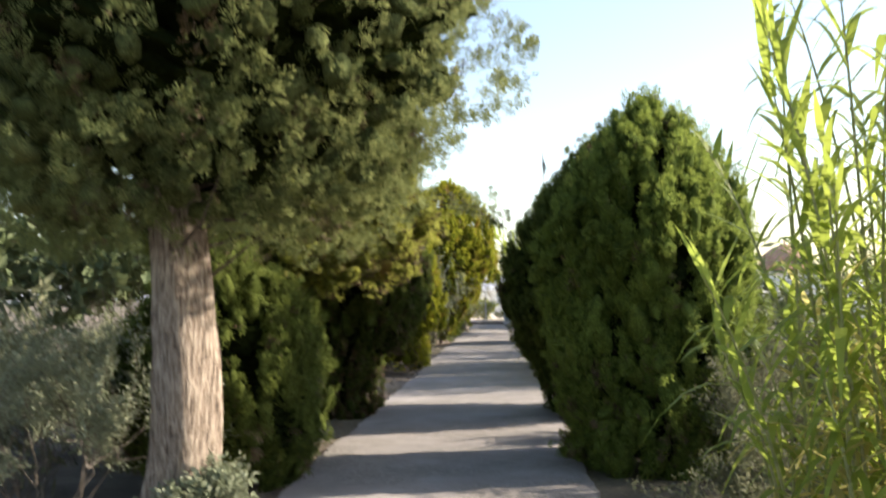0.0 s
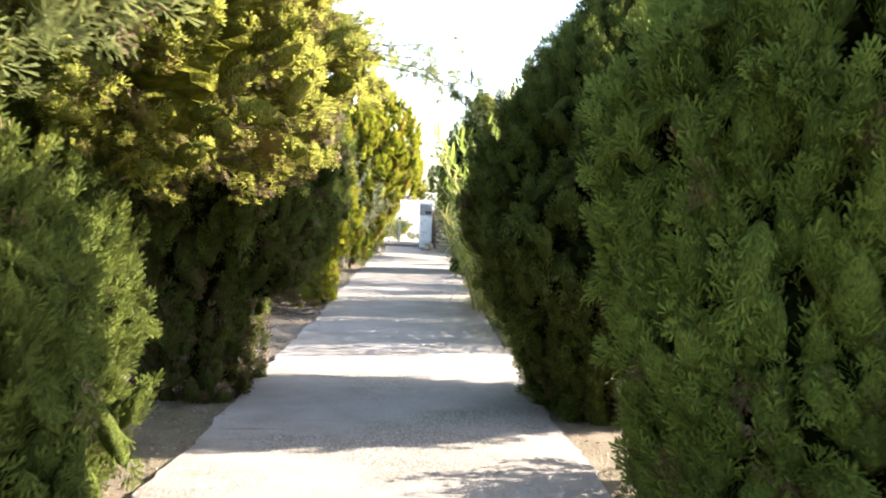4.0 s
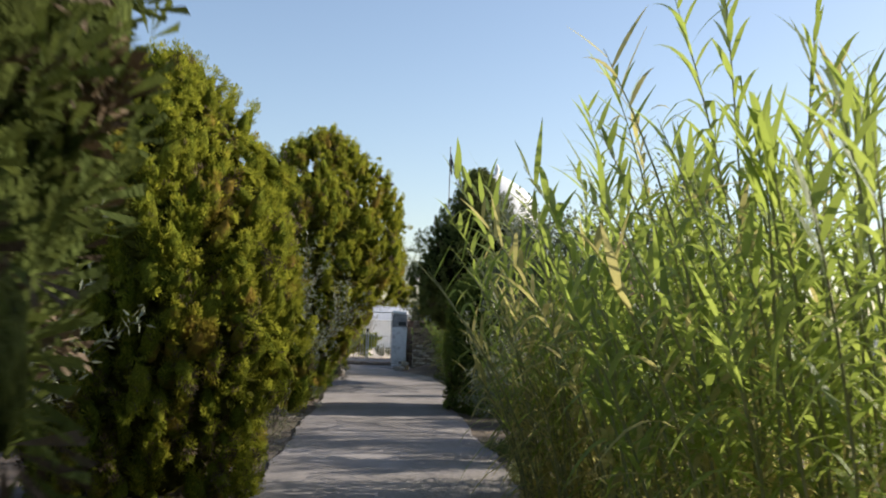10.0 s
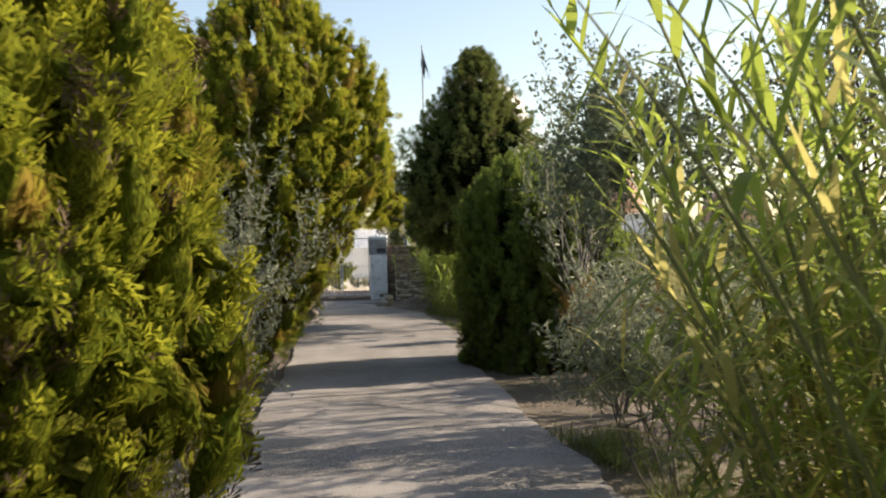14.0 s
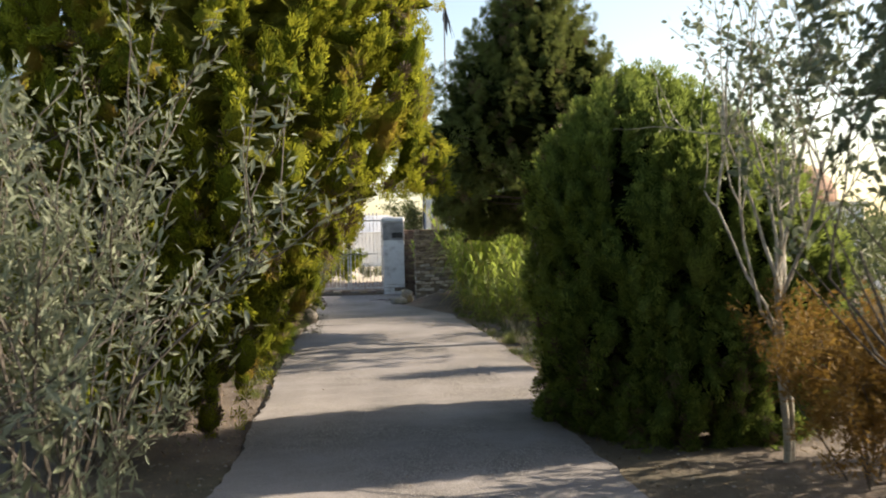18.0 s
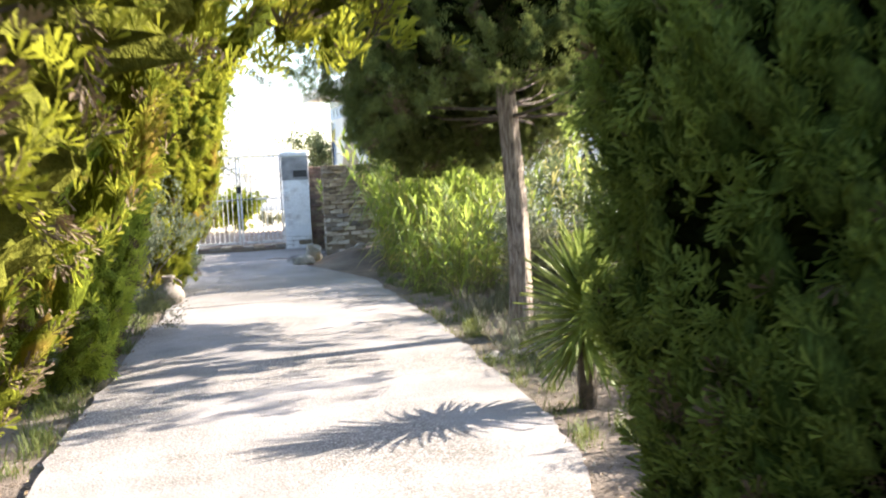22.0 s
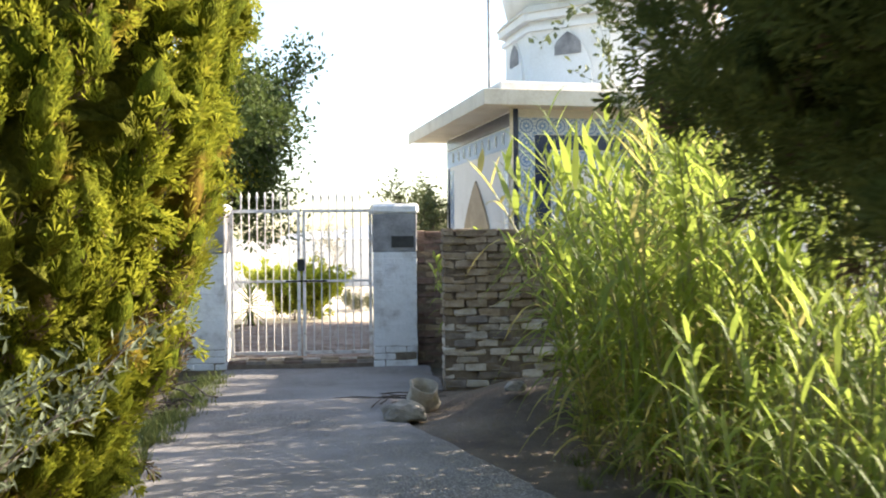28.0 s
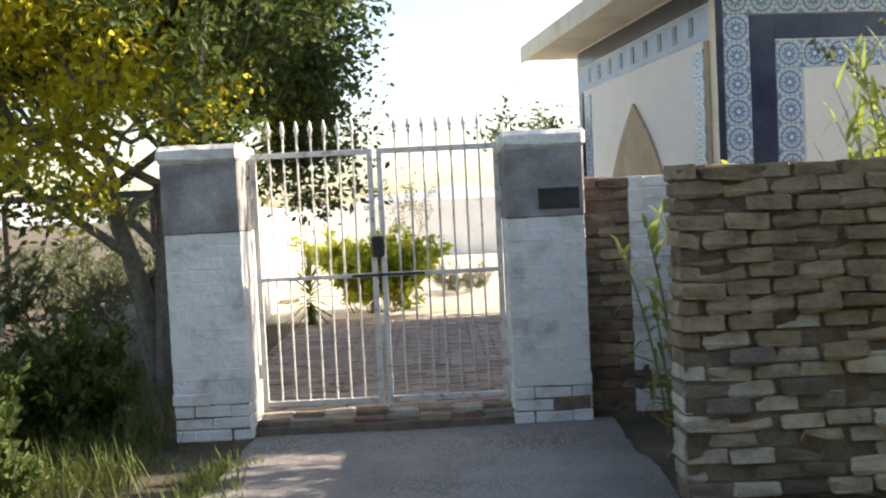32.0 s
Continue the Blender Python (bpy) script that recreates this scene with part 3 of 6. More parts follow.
def brick_wall(parent, length, height, thick, pick, seed, loose=0.004, course=0.084, first=0.0, start=0.0):
    """Courses of bricks along +x of the parent from its origin; pick(rng, x, z) names the material."""
    rng = np.random.default_rng(seed)
    rows = int(round(height / course))
    for i in range(rows):
        z = first + (i + 0.5) * course
        x = -0.12 * (i % 2)
        while x < length - 0.02:
            a, b = max(0.0, x), min(length, x + 0.228)
            if b - a > 0.05:
                mesh = brick_set(pick(rng, (a + b) / 2, z), 0.226, thick, 0.078)
                ob = lay(parent, rng, mesh, start + (a + b) / 2, thick / 2, z, 0, loose, (b - a) / 0.231 * rng.uniform(0.95, 1.01))
                ob.scale.z = rng.uniform(0.92, 1.04)
            x += 0.237


# near garden wall: mud-smeared bricks above, salt-worn pale ones below
garden_wall = thing("garden_wall", (1.52, 50.12, 0), "rough unplastered brick wall, paler and salt-worn near the ground", "wall", kind="structure", turn=1.5)
part("mortar", box(0.014, 1.36, 0.016, 0.214, -0.1, 0.74, 0.0), MORTAR, garden_wall)
part("mud_joints", box(0.018, 1.365, 0.02, 0.21, 0.742, 1.655, 0.0, 0.004, cuts=9), MUD, garden_wall)
brick_wall(garden_wall, 1.38, 1.68, 0.23,
           lambda rng, x, z: (PALEBRICK if rng.random() < 0.72 else GREYBRICK) if z < 0.8 + rng.normal(0, 0.07) else (PALEBRICK if rng.random() < 0.05 else BARE), 5, 0.016)
# Unseen wall, added so that its shadow covers the ground before the gate.
shade_wall = thing("garden_wall", (2.88, 50.36, 0), "unseen plain wall added to shade the gate forecourt", "wall", kind="structure", turn=88)
part("mortar", box(0.0, 3.5, 0.0, 0.22, -0.1, 1.66), MUD, shade_wall)

# wall that runs on from the right pillar: bare red bricks, then whitewashed
side_wall = thing("side_wall", (1.34, 52.2, 0), "brick wall beside the gate, half red brick, half whitewashed", "wall", kind="structure", turn=0.5)
part("mortar", box(0.0, 2.0, 0.012, 0.218, -0.1, 1.62, 0.0), MORTAR, side_wall)
brick_wall(side_wall, 0.34, 1.68, 0.23, lambda rng, x, z: BARE if rng.random() < 0.3 else REDBRICK, 6, 0.007)
part("whitewash_coat", box(0.342, 1.98, 0.004, 0.226, 0.3, 1.66, 0.0, 0.004, cuts=8), WHITEWASH, side_wall)
brick_wall(side_wall, 1.66, 1.68, 0.236, lambda rng, x, z: GREYBRICK if z < 0.3 and rng.random() < 0.6 else WHITEWASH, 7, 0.003, start=0.34)


# ---- gate pillars ----
def pillar(name, x0, y0, wide, deep, seed, plate, label):
    root = thing(name, (x0, y0, 0), label, "pillar", group="gate pillars", kind="structure")
    part("core", box(0.004, wide - 0.004, 0.004, deep - 0.004, 0.26, 1.42), WHITEWASH, root)
    part("footing", box(0.012, wide - 0.012, 0.012, deep - 0.012, -0.1, 0.26), MORTAR, root)
    rng = np.random.default_rng(seed)
    for i in range(17):
        z = (i + 0.5) * 0.084
        if i % 2:
            cuts = [(0, wide / 2, 0, deep / 2), (wide / 2, wide, 0, deep / 2), (0, wide / 2, deep / 2, deep), (wide / 2, wide, deep / 2, deep)]
        else:
            cuts = [(0, wide * 0.26, 0, deep / 2), (wide * 0.26, wide * 0.74, 0, deep * 0.27), (wide * 0.74, wide, 0, deep / 2),
                    (0, wide * 0.26, deep / 2, deep), (wide * 0.74, wide, deep / 2, deep), (wide * 0.26, wide * 0.74, deep * 0.73, deep)]
        for a, b, c, d in cuts:
            mesh = brick_set(WHITEWASH, round(b - a - 0.004, 3), round(d - c - 0.004, 3), 0.082 if i >= 3 else 0.077)
            lay(root, rng, mesh, (a + b) / 2, (c + d) / 2, z, 0, 0.0012 if i >= 4 else 0.007)
    bm = box(-0.006, wide + 0.006, -0.006, deep + 0.006, 1.42, 1.9, 0.012, 0.006, cuts=5)
    part("plaster_block", bm, PLASTER, root, "grey cement block")
    bm = box(-0.028, wide + 0.028, -0.028, deep + 0.028, 1.895, 2.02, 0.03, 0.018, cuts=5)
    part("cap", bm, WHITEWASH, root, "rough whitewashed cap")
    if plate:
        part("plate", box(wide * 0.42, wide * 0.94, -0.012, -0.004, 1.475, 1.62, 0.003, 0.004, cuts=3), BLACK, root, "dark weathered plate")
    return root


pillar("gate_pillar", -1.52, 51.9, 0.52, 0.5, 21, False, "whitewashed brick gate pillar with a grey cement top")
pillar("gate_pillar", 0.8, 52.0, 0.54, 0.5, 22, True, "whitewashed brick gate pillar with a dark plate")


# ---- iron gate ----
def rod(x, y, z0, z1, r=0.0075):
    bm = bmesh.new()
    bmesh.ops.create_cone(bm, cap_ends=True, segments=8, radius1=r, radius2=r, depth=z1 - z0)
    bmesh.ops.translate(bm, verts=bm.verts, vec=(x, y, (z0 + z1) / 2))
    return bm


def spear_tip():
    return lathe([(0.008, 0), (0.018, 0.012), (0.008, 0.022), (0.02, 0.045), (0.012, 0.085), (0.002, 0.12)], 8)


TIP = bpy.data.meshes.new("spear_tip")
_bm = spear_tip(); _bm.to_mesh(TIP); _bm.free(); TIP.materials.append(IRON)
gate = thing("iron_gate", (0, 52.31, 0), "closed double iron gate with spear-tipped bars, pale grey paint", "gate")
for leaf, (xa, xb) in enumerate(((-0.985, -0.115), (-0.085, 0.785))):
    frame_part = part("leaf_frame", box(xa, xb, -0.016, 0.016, 1.925, 1.965, 0.003), IRON, gate)
    part("mid_rail", box(xa, xb, -0.012, 0.012, 1.045, 1.075, 0.003), IRON, frame_part)
    part("bottom_rail", box(xa, xb, -0.016, 0.016, 0.14, 0.18, 0.003), IRON, frame_part)
    part("stile", box(xa, xa + 0.038, -0.018, 0.018, 0.12, 1.965, 0.003), IRON, frame_part)
    part("stile", box(xb - 0.038, xb, -0.018, 0.018, 0.12, 1.965, 0.003), IRON, frame_part)
    for k in range(7):
        x = xa + 0.038 + (k + 1) * (xb - xa - 0.076) / 8
        bar = part("bar", rod(x, 0, 0.16, 2.08), IRON, frame_part)
        tip = part("spear_tip", TIP, None, bar)
        tip.matrix_basis = pose(x, 0, 2.07)
part("lock", box(-0.15, -0.06, -0.07, -0.02, 1.19, 1.34, 0.012), BLACK, gate, "black padlock")
part("bolt", box(-0.3, 0.22, -0.032, -0.014, 1.052, 1.07, 0.003), BLACK, gate, "black sliding bolt")
for x, z in ((-0.99, 0.4), (-0.99, 1.6), (0.79, 0.4), (0.79, 1.6)):
    part("hinge", rod(x, 0.0, z - 0.05, z + 0.05, 0.02), IRON, gate)

sill = thing("gate_sill", (0, 0, 0), "low red brick threshold under the gate", "threshold", kind="structure")
rng = np.random.default_rng(31)
part("bed", box(-1.0, 0.8, 52.02, 52.42, -0.1, 0.05), MORTAR, sill)
for k in range(8):
    lay(sill, rng, brick_set((REDBRICK, GREYBRICK, BARE)[k % 3], 0.226, 0.11, 0.075), -0.88 + k * 0.226, 52.1, 0.05, 0, 0.008)
    lay(sill, rng, brick_set((PALEBRICK, BARE)[k % 2], 0.226, 0.11, 0.075), -0.88 + k * 0.226, 52.3, 0.06, 0, 0.006)

# ---- courtyard beyond the gate ----
yard = thing("courtyard_paving", (0, 0, 0), "weathered red brick paving behind the gate", "paving", kind="structure")
part("bed", box(-1.6, 2.6, 52.5, 58.9, -0.12, -0.008), MORTAR, yard)
rng = np.random.default_rng(41)
pav = brick_set(PAVER, 0.226, 0.11, 0.05)
count = 0
rest = []
y = 52.56
row = 0
while y < 58.85:
    x = -1.5 + 0.118 * (row % 2)
    while x < 2.45:
        if count < 300 and y < 55.9:
            lay(yard, rng, pav, x, y, 0.0, 0, 0.003)
            count += 1
        else:
            rest.append((x, y))
        x += 0.235
    y += 0.118
    row += 1
tv = np.array([(-1, -1, 0), (1, -1, 0), (1, 1, 0), (-1, 1, 0), (-.94, -.88, 1), (.94, -.88, 1), (.94, .88, 1), (-.94, .88, 1)], float)
tf = np.array([(4, 5, 6, 7), (0, 1, 5, 4), (1, 2, 6, 5), (2, 3, 7, 6), (3, 0, 4, 7)])
pos = np.array([(x + rng.normal(0, .003), y + rng.normal(0, .003), -0.02 + rng.normal(0, .003)) for x, y in rest])
v = pos[:, None] + tv[None] * [0.113, 0.055, 0.042]
f = tf[None] + (np.arange(len(pos)) * 8)[:, None, None]
tagged(part("paving_bricks", mesh_np("paving_bricks", v.reshape(-1, 3), f.reshape(-1, 4), [PAVER]), None, yard), kind="stuff")


bm = box(-3.6, 11.0, 58.93, 75.2, -0.12, 0.0, 0.0)
tagged(part("yard_ground", bm, SAND), "pale sandy courtyard ground in the sun", "ground", kind="structure")


def long_wall(name, a, b, height, thick, label):
    ax, ay = a
    bx, by = b
    length = math.hypot(bx - ax, by - ay)
    root = thing(name, (ax, ay, 0), label, "wall", kind="structure", turn=math.degrees(math.atan2(by - ay, bx - ax)))
    part("wall_body", box(0, length, 0, thick, -0.2, height - 0.08, 0.0, 0.0), CHALK, root)
    part("coping", box(-0.03, length + 0.03, -0.04, thick + 0.04, height - 0.08, height, 0.012), CHALK, root)
    return root


long_wall("wall_yard_left", (-1.5, 53.0), (-3.9, 74.8), 1.5, 0.23, "long whitewashed courtyard wall in full sun")
long_wall("wall_yard_far", (-3.9, 75.0), (9.0, 76.0), 1.72, 0.25, "long whitewashed far courtyard wall")
long_wall("wall_boundary_right", (11.0, 46.0), (34.0, 52.0), 1.4, 0.25, "distant whitewashed boundary wall")


# ---- tiled shrine ----
shrine = thing("tiled_shrine", (2.92, 54.2, 0), "white shrine with blue patterned tiles, wide cream eave and octagonal drum", "building", turn=8.0)
SW, SD, SH = 4.9, 4.5, 3.5
part("plinth", box(-0.12, SW + 0.12, -0.12, SD + 0.12, -0.1, 0.35, 0.01), CHALK, shrine)
part("wall", box(0.0, SW, 0.0, SD, 0.3, SH, 0.0), CHALK, shrine, "white plaster walls")
part("corner_post", box(-0.03, 0.05, -0.03, 0.05, 0.35, SH, 0.008), NAVY, shrine, "narrow dark blue corner strip")
part("drain_pipe", rod(-0.07, -0.07, 0.3, SH + 0.2, 0.028), CREAM, shrine, "thin cream drain pipe")
eave = part("eave", box(-0.6, SW + 0.6, -0.6, SD + 0.6, SH, SH + 0.13, 0.012), CREAM, shrine, "wide cream concrete eave")
part("eave_fascia", box(-0.63, SW + 0.63, -0.63, -0.602, SH - 0.03, SH + 0.19, 0.004), CREAM, eave)
part("eave_fascia", box(-0.63, -0.602, -0.6, SD + 0.63, SH - 0.03, SH + 0.19, 0.004), CREAM, eave)
part("roof", box(-0.3, SW + 0.3, -0.3, SD + 0.3, SH + 0.13, SH + 0.36, 0.02), CHALK, shrine)
TILES = bpy.data.meshes.new("tile")
_bm = box(-0.123, 0.123, -0.006, 0.006, -0.123, 0.123, 0.003); _bm.to_mesh(TILES); _bm.free(); TILES.materials.append(TILE)


def tile(x, z, side=False, y=0.0):
    ob = part("tile", TILES, None, shrine)
    ob.matrix_basis = pose(-0.008, y, z, 0, 0, 90) if side else pose(x, -0.008, z)
    return ob


# front: tile strip, navy band, inner tile frame about a white panel
for k in range(12):
    tile(0.18, 0.5 + k * 0.25)
for k in range(18):
    tile(0.43 + k * 0.25, 3.25)
part("navy_band", box(0.31, 0.55, -0.01, 0.004, 0.4, 3.12, 0.002), NAVY, shrine, "dark blue glazed band")
part("navy_band", box(0.552, SW - 0.3, -0.01, 0.004, 2.9, 3.12, 0.002), NAVY, shrine, "dark blue glazed band")
for k in range(9):
    tile(0.68, 0.5 + k * 0.25)
for k in range(15):
    tile(0.68 + k * 0.25, 2.76)
part("front_panel", box(0.82, SW - 0.5, -0.006, 0.004, 0.4, 2.62, 0.002), CHALK, shrine)


def arch(width, height, thick, point=1.0, steps=9):
    """A pointed arch plate standing on z=0, facing -y."""
    bm = bmesh.new()
    half, spring = width / 2, height * 0.35
    pts = [(-half, 0), (half, 0)]
    for i in range(steps + 1):
        a = i / steps
        pts.append((half * (1 - a ** 1.6) if point else half * math.cos(a * math.pi / 2), spring + (height - spring) * (a ** 0.85)))
    for i in range(steps, -1, -1):
        a = i / steps
        if i < steps:
            pts.append((-half * (1 - a ** 1.6) if point else -half * math.cos(a * math.pi / 2), spring + (height - spring) * (a ** 0.85)))
    lo = [bm.verts.new((x, 0, z)) for x, z in pts]
    face = bm.faces.new(lo)
    ex = bmesh.ops.extrude_face_region(bm, geom=[face])
    for g in ex["geom"]:
        if isinstance(g, bmesh.types.BMVert):
            g.co.y -= thick
    bmesh.ops.recalc_face_normals(bm, faces=bm.faces[:])
    return bm


door = part("doorway", arch(1.15, 2.0, 0.03), TAN, shrine, "tan pointed arch recess")
door.matrix_basis = pose(2.45, -0.004, 0.35)
part("medallion", lathe([(0.26, 0), (0.26, 0.02), (0.2, 0.035), (0.02, 0.04)], 28), CHALK, shrine).matrix_basis = pose(3.05, -0.004, 1.9, 90)
# left side: blue frieze with slots, white panel, tan pointed niche
part("frieze", box(-0.012, 0.004, 0.05, SD - 0.1, 2.95, 3.25, 0.002), surface("pale blue paint", [(0.3, (0.3, 0.42, 0.6)), (0.7, (0.45, 0.56, 0.7))], 5.0, 0.5), shrine, "pale blue painted frieze")
part("dark_strip", box(-0.014, 0.004, 0.05, SD - 0.1, 3.27, 3.47, 0.002), NAVY, shrine)
for k in range(9):
    part("slot", box(-0.02, 0.002, 0.5 + k * 0.42, 0.6 + k * 0.42, 3.02, 3.2, 0.002), NAVY, shrine)
for y in (0.42, SD - 0.45):
    for k in range(10):
        tile(0, 0.5 + k * 0.25, True, y)
niche = part("side_niche", arch(2.1, 2.22, 0.03), TAN, shrine, "tan pointed niche")
niche.matrix_basis = pose(-0.002, SD / 2, 0.35, 0, 0, -90)
part("side_jamb", box(-0.02, 0.004, 0.16, 0.26, 0.35, 2.93, 0.002), TAN, shrine)
part("side_jamb", box(-0.02, 0.004, SD - 0.26, SD - 0.16, 0.35, 2.93, 0.002), NAVY, shrine)


def prism(radius, z0, z1, sides=8, top=None):
    bm = bmesh.new()
    bmesh.ops.create_cone(bm, cap_ends=True, segments=sides, radius1=radius, radius2=top or radius, depth=z1 - z0)
    bmesh.ops.rotate(bm, verts=bm.verts, matrix=Matrix.Rotation(math.pi / sides, 3, "Z"))
    bmesh.ops.translate(bm, verts=bm.verts, vec=(0, 0, (z0 + z1) / 2))
    return bm


drum = part("drum", prism(1.85, SH + 0.3, 5.15), CHALK, shrine, "white octagonal drum")
drum.matrix_basis = pose(SW / 2, SD / 2, 0)
part("cornice", prism(1.98, 5.15, 5.27), CHALK, drum)
part("cornice", prism(1.92, 4.98, 5.05), CHALK, drum)
part("cornice", prism(2.02, 5.27, 5.4, top=1.9), CREAM, drum)
for k in range(8):
    n = part("drum_niche", arch(0.8, 1.02, 0.05), CHALK, drum)
    a = k * 45
    n.matrix_basis = Matrix.Rotation(radians(a), 4, "Z") @ pose(0, -1.85 * math.cos(math.pi / 8) + 0.002, 3.92)
    # Grey plate paints the recess shade into the niche head.
    part("niche_shade", arch(0.46, 0.36, 0.02), PLASTER, n, "grey plate standing for shade in the niche head").matrix_basis = pose(0, -0.052, 0.62)
part("dome", lathe([(1.8, 5.4), (1.9, 5.8), (1.85, 6.3), (1.6, 6.9), (1.15, 7.4), (0.6, 7.75), (0.2, 7.95), (0.06, 8.1), (0.12, 8.2), (0.03, 8.45)], 32), CHALK, drum, "white plaster dome")

# flag pole behind the shrine
flag_pole = thing("flag_pole", (3.2, 59.25, 0), "tall thin grey pole with a dark furled flag", "flag pole")
part("pole", rod(0, 0, 0, 9.55, 0.024), PLASTER, flag_pole)
v, f = ribbons(np.array([[0.0, 0, 9.3], [0.03, 0, 9.1], [0.0, 0.04, 9.0]]), np.array([[0.25, 0.05, -1.0], [0.4, 0, -1.0], [0.15, 0.1, -1]]), np.array([1.1, 0.9, 0.7]), np.array([0.2, 0.18, 0.24]), np.array([0.1, 0.2, 0.1]))
part("flag", mesh_np("flag", v, f, [CLOTH]), None, flag_pole, "dark drooping flag")


# ---- far buildings ----
def domed_house(at, wide, high, dome_r, cone, turn, label):
    root = thing("domed_tomb", (*at, 0), label, "building", group="distant tombs", turn=turn)
    part("wall", box(-wide / 2, wide / 2, -wide / 2, wide / 2, -0.1, high, 0.02), CHALK, root)
    part("parapet", box(-wide / 2 - 0.12, wide / 2 + 0.12, -wide / 2 - 0.12, wide / 2 + 0.12, high, high + 0.2, 0.02), CREAM, root)
    if cone:
        part("dome", lathe([(dome_r, high + 0.2), (dome_r, high + 1.0), (dome_r * 0.8, high + 2.0), (dome_r * 0.45, high + 3.2), (0.1, high + 4.3), (0.03, high + 4.8)], 24), TERRA, root, "brown conical dome")
    else:
        part("dome", lathe([(dome_r, high + 0.2), (dome_r * 1.04, high + 0.6), (dome_r * 0.86, high + 1.25), (dome_r * 0.5, high + 1.7), (0.08, high + 1.95), (0.03, high + 2.4)], 24), TERRA, root, "brown round dome")
    for a in range(3):
        for k in (-1, 0, 1):
            w = part("window", arch(wide * 0.17, high * 0.6, 0.04), GLASS, root, "dark arched opening")
            w.matrix_basis = Matrix.Rotation(radians(90 * (a - 1)), 4, "Z") @ pose(k * wide * 0.28, -wide / 2 - 0.002, high * 0.15)
    return root


domed_house((13.8, 71), 5.0, 2.9, 1.7, True, 10, "distant white tomb with a brown conical dome")
domed_house((18.5, 66), 4.4, 2.3, 1.6, False, -15, "distant white tomb with a brown round dome")
domed_house((27.5, 60), 7.0, 2.6, 0.9, False, 5, "distant low white building with arched openings")

# rail far off on the left
rail = thing("timber_rail", (-6.0, 62.0, -0.12), "dark timber rail on thin posts in the scrub", "fence", turn=-2)
part("rail", box(-6.5, 1.9, -0.06, 0.06, 2.03, 2.15, 0.01), BLACK, rail)
for k in range(4):
    part("post", box(-6.2 + k * 2.55, -6.1 + k * 2.55, -0.05, 0.05, -0.1, 2.02, 0.008), BARK_DARK, rail)

# hills on the skyline
def hills():
    xs = np.linspace(-1500, 1500, 90)
    top = 24 + 14 * np.sin(xs * 0.006) + 9 * np.sin(xs * 0.017 + 2) + 5 * np.sin(xs * 0.041)
    v = np.concatenate([np.stack([xs, np.full(90, 1600.0), np.full(90, -5.0)], -1), np.stack([xs, np.full(90, 1680.0), top], -1), np.stack([xs, np.full(90, 1760.0), np.full(90, -5.0)], -1)])
    k = np.arange(89)
    f = np.concatenate([np.stack([k, k + 1, k + 91, k + 90], -1), np.stack([k + 90, k + 91, k + 181, k + 180], -1)])
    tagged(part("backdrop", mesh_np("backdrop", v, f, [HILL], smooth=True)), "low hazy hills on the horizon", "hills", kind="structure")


hills()

# ---- evergreen trees ----
def egg(u, base=0.62, wide=0.42):
    """Radius of a clipped evergreen, as a share of its widest, at height share u."""
    u = np.clip(u, 0, 1)
    low = base + (1 - base) * np.sin(np.minimum(u / wide, 1) * np.pi / 2)
    high = np.maximum(0, 1 - np.maximum(0, (u - wide) / (1 - wide)) ** 2.15) ** 0.85
    return np.where(u < wide, low, high)


def spire(u, base=0.55, wide=0.22):
    u = np.clip(u, 0, 1)
    low = base + (1 - base) * np.sin(np.minimum(u / wide, 1) * np.pi / 2)
    high = np.maximum(0, 1 - (u - wide) / (1 - wide)) ** 0.72
    return np.where(u < wide, low, high)


def rounded(u):
    """A ball-headed crown, widest low down."""
    return np.interp(u, [0, 0.2, 0.4, 0.55, 0.7, 0.82, 0.92, 0.97, 1], [0.5, 0.72, 1.0, 0.94, 0.78, 0.58, 0.34, 0.2, 0.02])


def bulged(u):
    """A crown that overhangs a thinner foot."""
    return np.interp(u, [0, 0.2, 0.34, 0.46, 0.6, 0.72, 0.84, 0.94, 1], [0.5, 0.56, 0.72, 0.97, 1.0, 0.82, 0.58, 0.3, 0.02])


def lumps(rng, n, radius, z0, z1, profile, rough):
    """Bough centres spread evenly over a crown, with their outward ways."""
    grid = np.linspace(0, 1, 400)
    mass = np.cumsum(0.16 + profile(grid) + 0.35 * (grid > 0.9))
    u = np.interp((np.arange(n) + rng.random(n)) / n, mass / mass[-1], grid)
    a = np.arange(n) * 2.39996 + rng.normal(0, 0.16, n)
    swell = 1 + rough * (np.sin(a * 3 + u * 9) * 0.5 + np.sin(a * 5 - u * 14) * 0.4) + np.clip(rng.normal(0, 0.05, len(u)), -0.1, 0.06)
    r = radius * profile(u) * swell
    out = np.stack([np.cos(a), np.sin(a), 0 * a], -1)
    slope = (profile(np.minimum(u + 0.03, 1)) - profile(np.maximum(u - 0.03, 0))) / 0.06 * radius / (z1 - z0)
    way = unit(out + np.stack([0 * a, 0 * a, -slope], -1) * 0.8)
    pos = out * r[:, None]
    pos[:, 2] = z0 + u * (z1 - z0)
    return pos, way


